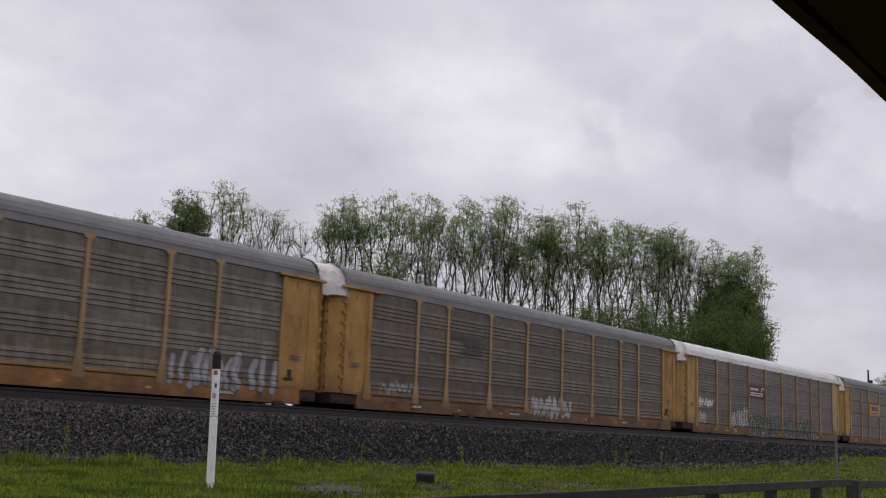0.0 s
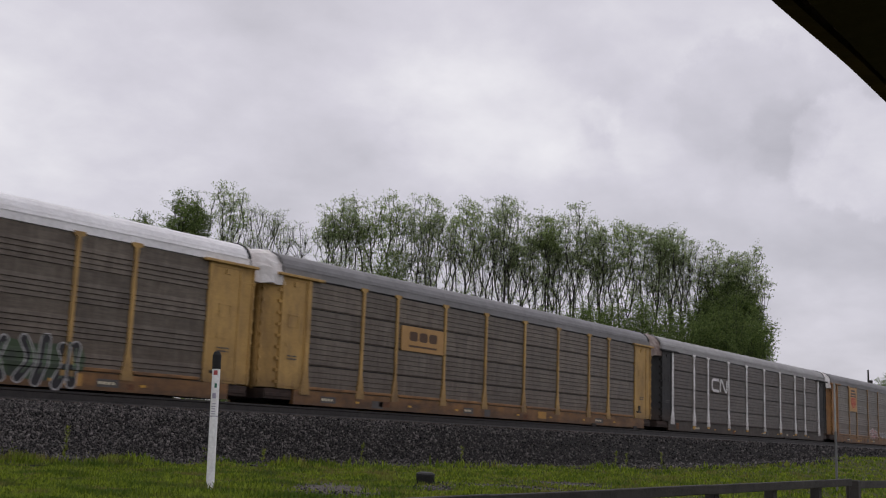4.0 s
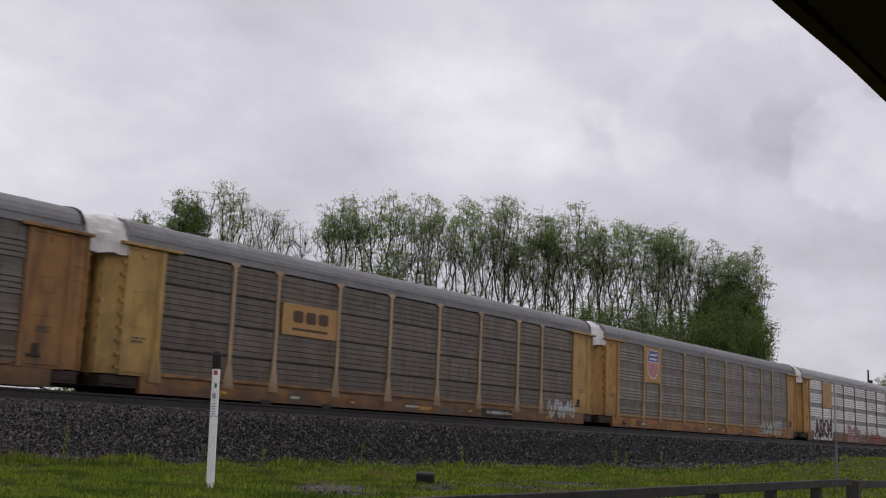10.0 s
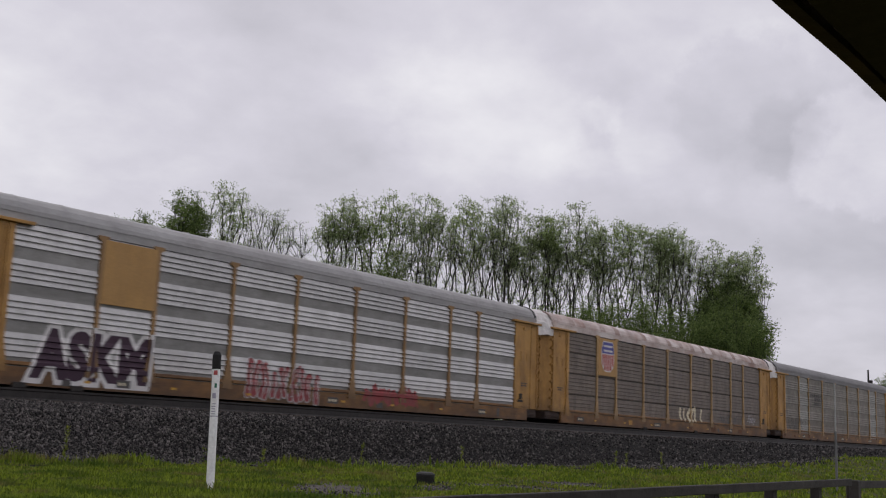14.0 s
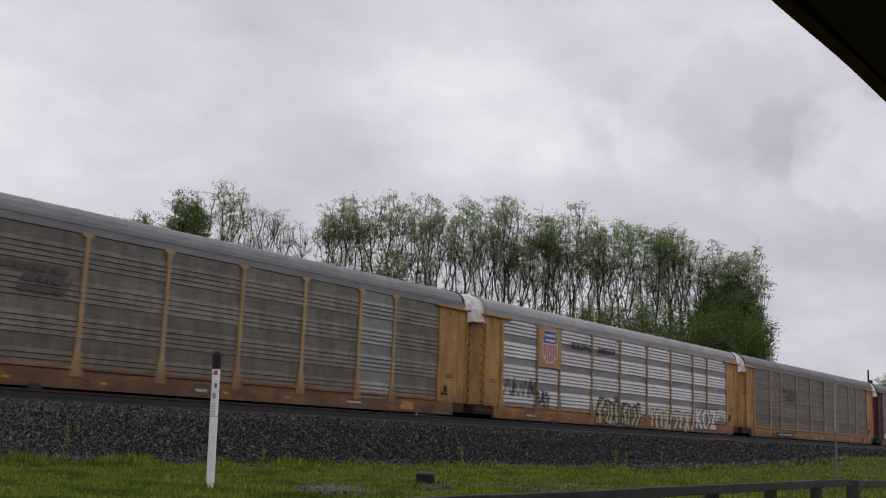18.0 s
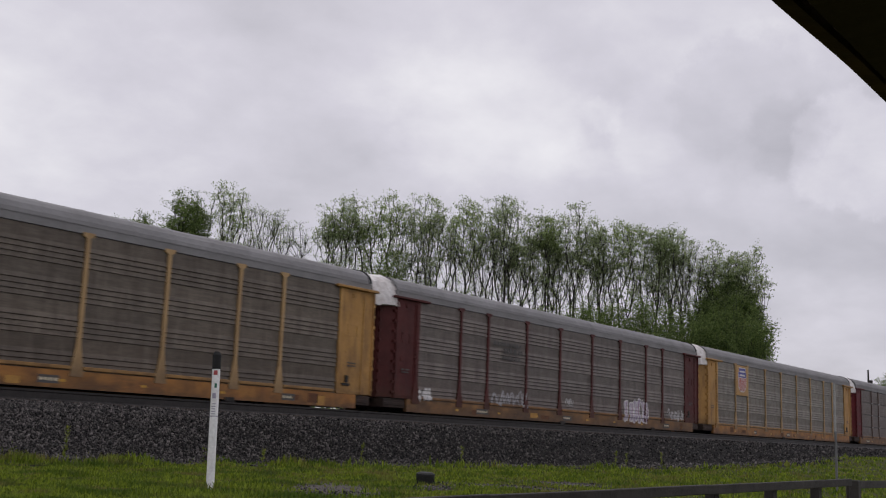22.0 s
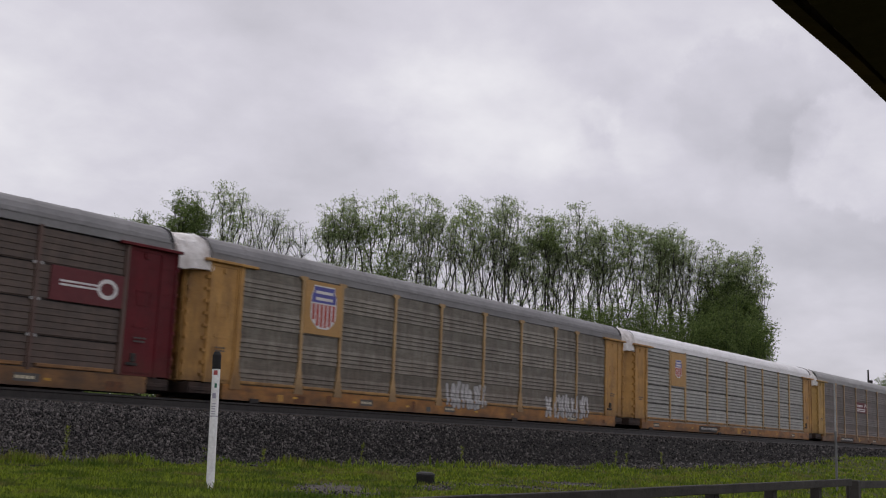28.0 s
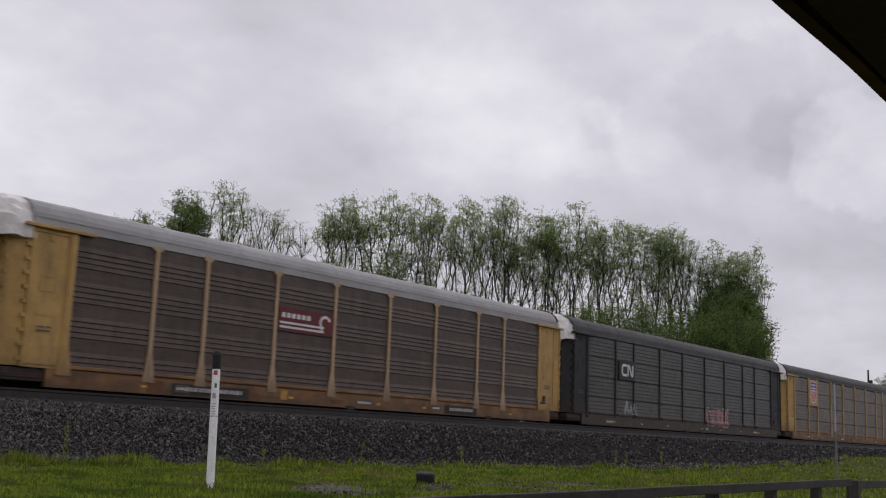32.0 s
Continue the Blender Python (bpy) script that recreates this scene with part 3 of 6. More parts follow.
def leaves_mesh(name, tips, mat, seed, per, size, cloud, flat_clumps=False):
    rng = np.random.default_rng(seed)
    c = np.array([t[0] for t in tips])
    c = np.repeat(c, per, 0)
    n = len(c)
    c = c + rng.normal(0, 1, (n, 3)) * ([cloud, cloud, cloud * 0.62] if flat_clumps else cloud)
    f = rng.normal(size=(n, 3))
    f /= np.linalg.norm(f, axis=1, keepdims=True)
    g = np.cross(f, rng.normal(size=(n, 3)))
    g /= np.linalg.norm(g, axis=1, keepdims=True)
    s = rng.uniform(0.6, 1.3, (n, 1)) * size
    pts = np.stack([c - f * s, c + g * s * 0.55, c + f * s, c - g * s * 0.55], 1)
    faces = np.array([(0, 1, 2, 3)])[None] + 4 * np.arange(n)[:, None, None]
    return raw_mesh(name, pts.reshape(-1, 3), faces.reshape(-1, 4), mat, 4)


def tree(x, y, height, seed, kind="light", radius=1.4):
    dense = kind == "dense"
    t = new("tree")
    label = {"light": "tall slender deciduous tree in thin spring leaf", "dense": "dense green tree leafed to the ground", "leafy": "tall tree in full dark green leaf", "bare": "tall sparse tree with few young leaves"}[kind]
    tagged(t, label, "tree", "row of trees beyond the line")
    t.matrix_basis = pose(x, y, -1.35, 0, 0, seed * 47 % 360)
    if dense:
        segs, tips = slender_arrays(height, seed, 3, radius * 1.55, 1.9, 210)
    elif kind == "leafy":
        segs, tips = slender_arrays(height, seed, 2, radius * 1.3, 1.15, 80)
    else:
        segs, tips = slender_arrays(height, seed, 2 if kind == "bare" or seed % 3 == 0 else 3, radius * (1.3 if seed < 112 else 1.4))
    top = max(s[1].z for s in segs)
    k = height / top
    segs = [(Vector((a.x, a.y, a.z * k)), Vector((b.x, b.y, b.z * k)), r0, r1, l) for a, b, r0, r1, l in segs]
    tips = [(Vector((p.x, p.y, p.z * k)), w) for p, w in tips]
    part("trunk", tubes_mesh("trunk", segs, M["bark"]), None, t)
    per, size, cloud = {"light": (6, 0.07, 0.13), "dense": (15, 0.08, 0.2), "bare": (3, 0.052, 0.12), "leafy": (12, 0.062, 0.15)}[kind]
    part("crown", leaves_mesh("crown", tips, M["leaf_dark" if dense or kind == "leafy" else "leaf_fresh" if seed % 3 == 0 and kind == "light" else "leaf"], seed, per, size, cloud, True), None, t)


def bush(x, y, height, width, seed, label="dense dark green bush under the trees", base=-1.35, per=22, low=0.45, leaf="leaf_dark"):
    b = tagged(new("bush"), label, "bush", "bushes beyond the line")
    b.matrix_basis = pose(x, y, base)
    rng = random.Random(seed)
    segs, tips = [], []
    for i in range(26):
        a = rng.uniform(0, 6.28)
        r = rng.random() ** 0.5 * width * 0.5
        top = Vector((math.cos(a) * r, math.sin(a) * r, height * rng.uniform(low, 1.0) * (1 - (0.6 - 0.55 * low) * (2 * r / width) ** 2)))
        root = Vector((top.x * 0.02, top.y * 0.02, 0))
        mid = root.lerp(top, 0.5) + Vector((rng.uniform(-0.2, 0.2), rng.uniform(-0.2, 0.2), 0))
        segs += [(root, mid, 0.04, 0.025, 0), (mid, top, 0.025, 0.008, 1)]
        for f in ((0.2, 0.4, 0.6, 0.8, 1.0) if low < 0.5 else (0.62, 0.72, 0.82, 0.9, 0.96, 1.0)):
            p = root.lerp(top, f)
            for _ in range(3):
                tips.append((p + Vector((rng.gauss(0, 0.12), rng.gauss(0, 0.12), rng.gauss(0, 0.09))) * width * 0.5, 1))
    part("stem", tubes_mesh("stem", segs, M["bark"]), None, b)
    part("foliage", leaves_mesh("foliage", tips, M[leaf], seed, per, 0.085, 0.28), None, b)


M["weed"] = island_leaf("weed_green", (0.14, 0.2, 0.02), (0.26, 0.27, 0.05), 0.35)
scatter_stones()
scatter_grass()
for i, (x, y, h) in enumerate(((13.0, 19.2, 0.75), (21.6, 18.9, 0.6), (25.6, 18.6, 0.55), (18.2, 19.0, 0.4), (33.0, 17.6, 0.5), (34.5, 18.0, 0.45), (36.0, 17.4, 0.5))):
    weed(x, y, h, i)

# the row runs along a line from the nearer to the farther end
ROW_A, ROW_B = Vector((48.6, 65.5)), Vector((89.8, 34.5))
SPOTS = [(-0.005, 16.7, 1.04, "leafy"), (0.065, 18.8, 1.57, "leafy"), (0.086, 18.0, 1.06, "leafy"), (0.133, 19.4, 1.59, "light"), (0.18, 18.0, 1.08, "bare"), (0.215, 17.9, 1.3, "bare"), (0.285, 19.3, 1.3, "light"),
         (0.312, 19.6, 1.32, "light"), (0.358, 20.3, 1.43, "light"), (0.401, 19.9, 1.34, "light"), (0.443, 20.3, 1.4, "light"), (0.493, 20.1, 1.5, "light"), (0.54, 20.6, 1.51, "light"), (0.595, 19.8, 1.43, "light"),
         (0.628, 19.5, 1.02, "light"), (0.658, 20.4, 1.54, "light"), (0.709, 19.5, 1.03, "light"), (0.753, 19.8, 1.47, "light"), (0.804, 19.4, 1.33, "light"), (0.845, 19.7, 1.34, "light"), (0.892, 18.3, 1.11, "bare"), (0.936, 18.5, 1.46, "light"), (0.981, 18.6, 1.47, "light")]
# younger trees crowd in between the tall ones
SPOTS += [(f, h, 0.95, "bare") for f, h in ((0.42, 16.6), (0.517, 17.4), (0.468, 17.4), (0.545, 17.8), (0.568, 17.6), (0.61, 17.0), (0.64, 17.6), (0.684, 17.4), (0.73, 17.2), (0.778, 17.1), (0.825, 17.0), (0.868, 16.8), (0.912, 16.8), (0.958, 16.8))]
for i, (f, h, r, kind) in enumerate(SPOTS):
    p = ROW_A.lerp(ROW_B, f)
    tree(p.x, p.y, h, 100 + i, kind, r)
for i, (x, y, h) in enumerate(((87.0, 36.6, 15.6), (89.0, 35.4, 14.4))):
    tree(x, y, h, 300 + i, "dense")
for i, (x, y, h, w) in enumerate(((76.5, 44.6, 12.2, 4), (78.2, 43.4, 12.9, 4), (80.5, 41.5, 13.6, 6), (82.5, 40.1, 12.9, 5), (84.5, 38.5, 13.7, 5), (86.0, 37.5, 13.8, 5), (87.9, 36.2, 14.2, 6),
                                  (89.2, 35.2, 13.2, 5), (89.8, 34.9, 10.8, 3), (69.0, 50.0, 12.0, 4), (53.0, 62.0, 13.5, 4))):
    bush(x * 0.955, y * 0.955, h * 0.965, w, 400 + i, per=21, low=0.74)
# fresh saplings stand among the nearer trunks
for i, (f, h, w) in enumerate(((0.335, 16.2, 1.5), (0.36, 16.9, 1.6), (0.385, 15.6, 1.4), (0.03, 16.3, 2.0), (0.10, 14.8, 1.6))):
    p = ROW_A.lerp(ROW_B, f)
    bush(p.x, p.y, h, w, 460 + i, "slim bright green sapling among the trunks", per=12, low=0.74, leaf="leaf_fresh")
# thickets added, mostly unseen, so the gap under the cars stays dark
for i in range(30):
    x, y = 14 + 4.4 * i + (i % 3), 35.2 + 0.6 * math.sin(i * 2.1)
    bush(x, y, 1.7 + 0.3 * math.sin(i * 1.3), 4.6, 500 + i, "low dark bramble thicket behind the track", float(ground_z(x, y)) - 0.1, 4)


# ---- roadside things on the near side ----
def marker_post():
    p = tagged(new("marker_post"), "white plastic line marker post with black cap", "marker post")
    x, y = 9.82, 11.2
    z = float(ground_z(x, y))
    p.matrix_basis = pose(x, y, z - 0.06, -1.2, 0.6, 38)
    bm = tube(bmesh.new(), (0, 0, -0.15), (0, 0, 1.64), 0.055, 0.053, 20)
    part("tube", bm, M["post_white"], p)
    bm = tube(bmesh.new(), (0, 0, 1.63), (0, 0, 1.82), 0.058, 0.058, 20)
    tube(bm, (0, 0, 1.82), (0, 0, 1.865), 0.056, 0.035, 20)
    part("cap", bm, M["gasket"], p, "black plastic cap")
    bm = tube(bmesh.new(), (0, 0, 1.0), (0, 0, 1.012), 0.0565, 0.0565, 20)
    part("collar", bm, M["ink_grey"], p, "thin grey joint ring")

    def sticker(name, z0, z1, a0, a1, mat, label):
        bm = bmesh.new()
        k = 6
        lo, hi = [], []
        for i in range(k + 1):
            a = radians(a0 + (a1 - a0) * i / k)
            lo.append(bm.verts.new((0.0568 * math.cos(a), 0.0568 * math.sin(a), z0)))
            hi.append(bm.verts.new((0.0566 * math.cos(a), 0.0566 * math.sin(a), z1)))
        for i in range(k):
            bm.faces.new((lo[i], lo[i + 1], hi[i + 1], hi[i]))
        part(name, bm, mat, p, label)

    sticker("label", 1.55, 1.61, -205, -150, M["ink_red"], "small red label")
    sticker("label", 1.38, 1.44, -182, -152, M["ink_green"], "small dark green label")
    sticker("label", 1.24, 1.31, -206, -158, M["ink_grey"], "faded violet label")
    for i in range(5):
        sticker("text_bar", 1.03 + 0.033 * i, 1.04 + 0.033 * i, -212, -155, M["ink_grey"], "")


def pipe_stub():
    s = tagged(new("pipe_stub"), "short black capped pipe stub in the grass", "pipe stub")
    x, y = 15.06, 11.7
    s.matrix_basis = pose(x, y, float(ground_z(x, y)) - 0.06, 3, -4, 20)
    bm = tube(bmesh.new(), (0, 0, 0), (0, 0, 0.21), 0.145, 0.15, 22)
    part("pipe", bm, M["gasket"], s)
    bm = tube(bmesh.new(), (0, 0, 0.20), (0, 0, 0.245), 0.165, 0.16, 22)
    tube(bm, (0, 0, 0.245), (0, 0, 0.265), 0.155, 0.12, 22)
    part("cap", bm, M["gasket"], s)
    bm = bmesh.new()
    for i in range(16):
        a = 2 * math.pi * i / 16
        tube(bm, (0.149 * math.cos(a), 0.149 * math.sin(a), 0.03), (0.152 * math.cos(a), 0.152 * math.sin(a), 0.19), 0.008, None, 5)
    part("ribbing", bm, M["gasket"], s)


def thin_pole():
    p = tagged(new("sign_pole"), "thin grey metal pole beside the fence", "pole")
    x, y = 24.91, 7.79
    p.matrix_basis = pose(x, y, float(ground_z(x, y)), 0, -0.5, 0)
    part("lower_tube", tube(bmesh.new(), (0, 0, -0.1), (0, 0, 1.35), 0.027, 0.027, 10), M["pole_grey"], p)
    part("upper_tube", tube(bmesh.new(), (0, 0, 1.33), (0, 0, 2.42), 0.02, 0.018, 10), M["pole_pale"], p, "pale upper tube")


def fence():
    f = tagged(new("rail_fence"), "low weathered dark timber post-and-rail fence", "fence")
    top = lambda x: -1.02 + 0.0088 * (x - 7.3)
    xs = [-1.0, 1.3, 3.6, 5.9, 8.3, 10.7, 13.1, 15.2, 17.15, 19.0]
    for x in xs:
        g = float(ground_z(x, 5.7))
        part("post", bevelled(boxes((-0.075, 0.075, 0.06, 0.2, -0.35, top(x) - 0.06 - g)), 0.012), M["timber"], f, at=pose(x + (0.42 if x > 12 else 0.2), 5.7, g, random.uniform(-1, 1), random.uniform(-1, 1), 0))
    for a, b in zip(xs, xs[1:]):
        slope = -math.degrees(math.atan(0.0088))
        for dz, h in ((0.0, 0.118), (-0.4, 0.11)):
            bm = bevelled(boxes((-0.02, b - a - 0.005, -0.01, 0.055, -h, 0.0)), 0.008)
            part("rail", bm, M["timber"], f, at=pose(a, 5.7, top(a) + dz, 0, slope + random.uniform(-0.15, 0.15), 0))
    end = 19.35
    part("end_post", bevelled(boxes((-0.08, 0.08, -0.03, 0.13, -0.3, top(end) - 0.03 - float(ground_z(end, 5.7)))), 0.012), M["timber"], f, at=pose(end, 5.7, float(ground_z(end, 5.7))))
    for i, x in enumerate((19.5, 22.0, 24.5, 27.0)):
        g = float(ground_z(x, 5.7))
        if i:
            part("post", bevelled(boxes((-0.075, 0.075, 0.06, 0.2, -0.35, -1.0 - g)), 0.012), M["timber"], f, at=pose(x, 5.7, g))
        for dz in (0.0, -0.4):
            part("rail", bevelled(boxes((0, 2.49, 0, 0.05, -0.13, 0.0)), 0.008), M["timber"], f, at=pose(x, 5.7, -0.955 + dz, 0, 0.2, 0))


def shelter():
    """The open shelter whose roof edge hangs into view; the camera stands under it."""
    s = tagged(new("shelter"), "open timber shelter with a dark overhanging eave", "shelter")
    s.matrix_basis = pose(0, 0, 0)
    e = 0.66
    # the board has warped a little between its nails
    bm = bmesh.new()
    rings = []
    for i in range(381):
        x = -5.0 + 0.05 * i
        bow = 0.02 * math.exp(-((x - 2.45) / 0.6) ** 2) + 0.0012 * math.sin(x * 7.1)
        rings.append([bm.verts.new((x, y + bow, z)) for y, z in ((0.925, e - 0.004), (0.975, e), (0.975, e + 0.24), (0.925, e + 0.24))])
    for a, b in zip(rings, rings[1:]):
        for i in range(4):
            bm.faces.new((a[i], b[i], b[(i + 1) % 4], a[(i + 1) % 4]))
    bm.faces.new(rings[0])
    bm.faces.new(rings[-1][::-1])
    bmesh.ops.recalc_face_normals(bm, faces=bm.faces[:])
    part("fascia", bm, M["fascia_brown"], s, "weathered brown fascia board")
    slope = [(0.93, e + 0.2), (-4.6, e + 2.0), (-4.6, e + 2.08), (1.02, e + 0.255), (1.02, e + 0.225)]
    bm = sweep_x(slope, [-5.1, 14.1])
    bmesh.ops.recalc_face_normals(bm, faces=bm.faces[:])
    part("roof", bm, M["roofing"], s)
    for i in range(21):
        x = -4.8 + 0.93 * i
        bm = sweep_x([(0.93, e + 0.03), (0.93, e + 0.19), (-4.5, e + 1.95), (-4.5, e + 1.79)], [x - 0.03, x + 0.03])
        bmesh.ops.recalc_face_normals(bm, faces=bm.faces[:])
        part("rafter", bm, M["eave"], s)
    part("soffit", bevelled(boxes((-5.0, 14.0, -0.25, 0.915, e - 0.0, e + 0.02)), 0.003), M["eave"], s, "dark boarded soffit")
    for x in (-4.5, 13.5):
        for y in (-4.2, 0.5):
            g = float(ground_z(x, y)) - 0.1
            h = e + 0.02 if y > 0 else e + 1.75
            part("post", bevelled(boxes((x - 0.08, x + 0.08, y - 0.08, y + 0.08, g, h)), 0.01), M["eave"], s)
    part("back_wall", boxes((-4.5, 13.5, -4.42, -4.3, -2.2, e + 1.9)), M["eave"], s)


def utility_pole():
    p = tagged(new("utility_pole"), "distant dark utility pole beyond the train", "utility pole")
    p.matrix_basis = pose(120.5, 34.1, -1.5)
    part("pole", tube(bmesh.new(), (0, 0, 0), (0, 0, 10.1), 0.15, 0.09, 10), M["bark"], p)
    part("transformer", tube(bmesh.new(), (0.0, -0.25, 8.5), (0.0, -0.25, 9.0), 0.2, 0.2, 12), M["black"], p)


marker_post()
pipe_stub()
thin_pole()
fence()
shelter()
utility_pole()
tree(148.0, 40.5, 11.4, 390, "dense")


def insect():
    """A small dark insect that crosses close to the lens."""
    b = tagged(new("insect"), "small dark flying insect with pale wings", "insect")
    bm = bmesh.new()
    bmesh.ops.create_uvsphere(bm, u_segments=10, v_segments=8, radius=0.0045, matrix=Matrix.Diagonal((1.8, 0.9, 0.9, 1)))
    part("body", bm, M["gasket"], b, smooth=True)
    bm = bmesh.new()
    bmesh.ops.create_uvsphere(bm, u_segments=8, v_segments=6, radius=0.0032, matrix=Matrix.Translation((0.009, 0, 0.0005)))
    part("head", bm, M["gasket"], b, smooth=True)
    for s in (-1, 1):
        v = bmesh.new()
        pts = [(0.002, 0.002 * s, 0.004), (0.0, 0.008 * s, 0.009), (-0.006, 0.012 * s, 0.011), (-0.010, 0.008 * s, 0.008), (-0.005, 0.003 * s, 0.005)]
        lo = [v.verts.new(p) for p in pts]
        hi = [v.verts.new((p[0], p[1], p[2] + 0.0004)) for p in pts]
        v.faces.new(lo)
        v.faces.new(hi[::-1])
        for i in range(5):
            v.faces.new((lo[i], hi[i], hi[(i + 1) % 5], lo[(i + 1) % 5]))
        part("wing", v, M["ink_pale"], b, "pale translucent wing")
    return b


INSECT = insect()


# ---- autorack cars ----
POSTS = [1.38, 4.22, 6.17, 9.17, 12.03, 15.02, 17.87, 20.74, 22.69, 25.53]
FLOOR, TOP = 0.86, 4.74
NEAR = -1.58


def corrugated(width, kind, lap=0.05):
    """One tier of side sheeting: ridges along the car. kind 'slot' leaves an open joint on top, 'band' a flat strip, 'crown' a flat strip at its foot."""
    h = (TOP - FLOOR) / 4
    if kind == "slot":
        n, z, end = 5, 0.02, h - 0.04
    else:
        n, z, end = 4, 0.02, h
    step = (h - 0.09) / 5 if kind == "slot" else h * (0.165 if kind == "crown" else 0.155)
    if kind == "crown":
        z = h - 0.01 - 4 * step
    foot = z
    prof = [(0.0, 0.0)]
    # laps lean out towards their lower edge and fold back under it
    for i in range(n):
        prof += [(0.0, z), (-lap, z + 0.016), (-lap + 0.002, z + 0.026), (-0.003, z + step - 0.008)]
        z += step
    prof += [(0.0, end), (0.03, end), (0.03, 0.0)]
    bm = sweep_x(prof, [-width / 2, width / 2])
    bmesh.ops.recalc_face_normals(bm, faces=bm.faces[:])
    bm.normal_update()
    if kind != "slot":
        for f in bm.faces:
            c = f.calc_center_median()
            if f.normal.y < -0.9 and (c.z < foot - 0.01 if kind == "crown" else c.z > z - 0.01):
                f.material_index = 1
    return bm


def arch(y_half, z0, rise, n=12):
    """Roof cross-section: rounded shoulders and a gently domed middle."""
    pts = []
    for i in range(n + 1):
        a = math.pi * i / n
        c, s = math.cos(a), math.sin(a)
        pts.append((-y_half * math.copysign(abs(c) ** 0.62, c), z0 + rise * abs(s) ** 0.8))
    return pts


def local_u(u):
    return u - BODY / 2


SHARED = {}


def shared(key, build):
    if key not in SHARED:
        SHARED[key] = build()
    return SHARED[key]


def roof_mesh(mat, seam=None):
    """Corrugated-end roof in sections; seam: a second material for a broad band at each joint."""
    band = 0.5 if seam else 0.06
    outer = arch(1.58, TOP + 0.12, 0.755)
    inner = [(y * 0.97, z - 0.05) for y, z in outer[::-1]]
    xs = []
    x = -13.5
    while x < 13.49:
        xs += [x, x + band, x + band + 0.01, x + 1.40, x + 1.41]
        x += 1.5
    bm = bmesh.new()
    rings = []
    for i, x in enumerate(xs + [13.5]):
        lift = 0.012 if i % 5 in (0, 1) else 0.0
        rings.append([bm.verts.new((x, y * (1 + lift * 0.5), z + lift * (1 if z > TOP + 0.3 else 0))) for y, z in outer] + [bm.verts.new((x, y, z)) for y, z in inner])
    k = len(rings[0])
    for r, (a, b) in enumerate(zip(rings, rings[1:])):
        for i in range(k):
            j = (i + 1) % k
            f = bm.faces.new((a[i], b[i], b[j], a[j]))
            f.material_index = 1 if seam and r % 5 < 2 else 0
    bm.faces.new(rings[0])
    bm.faces.new(rings[-1][::-1])
    bmesh.ops.recalc_face_normals(bm, faces=bm.faces[:])
    return mesh_of(bm, "roof", [mat, seam] if seam else mat)


def cap_mesh(x0, x1, y_half, rise, drop, mat, taper=0.9, crease=0.0, seed=0):
    """A hood of sheet plastic that bridges to the next roof, creased where it has been bent."""
    o = arch(y_half, TOP + 0.12 - drop, rise + drop, 18)
    rng = random.Random(seed)
    bm = bmesh.new()
    rings = []
    steps = 9 if crease else 3
    for k in range(steps + 1):
        f = k / steps
        w = 1 - (1 - taper) * f ** 3
        lift = crease * rng.uniform(-0.5, 0.8)
        ring = []
        for i, (y, z) in enumerate(o):
            n = crease * (rng.uniform(-1, 1) + 0.8 * math.sin(i * 1.9 + seed) * math.sin(f * 5 + i))
            ring.append(bm.verts.new((x0 + (x1 - x0) * f + n * 0.6, y * w * (1 + 0.35 * n), TOP - drop + (z - TOP + drop) * w + (n + lift * f) * 0.7)))
        rings.append(ring)
    for p, q in zip(rings, rings[1:]):
        for i in range(len(o) - 1):
            bm.faces.new((p[i], q[i], q[i + 1], p[i + 1]))
        bm.faces.new((p[-1], q[-1], q[0], p[0]))
    bm.faces.new(rings[0])
    bm.faces.new(rings[-1][::-1])
    bmesh.ops.recalc_face_normals(bm, faces=bm.faces[:])
    return mesh_of(bm, "cap", mat)


def post_mesh(mat):
    w = 0.065
    h = TOP + 0.03
    poly = [(-0.22, 0.80), (0.22, 0.80), (0.2, 0.98), (w, 1.68), (w, h - 0.13), (0.19, h - 0.06), (0.19, h + 0.03), (-0.19, h + 0.03), (-0.19, h - 0.06), (-w, h - 0.13), (-w, 1.68), (-0.2, 0.98)]
    return mesh_of(prism_xz(poly, NEAR - 0.055, NEAR), "post", mat)


def slim_post_mesh(mat, half):
    return mesh_of(boxes((-half, half, NEAR - 0.048, NEAR, 0.9, TOP + 0.05)), "post", mat)


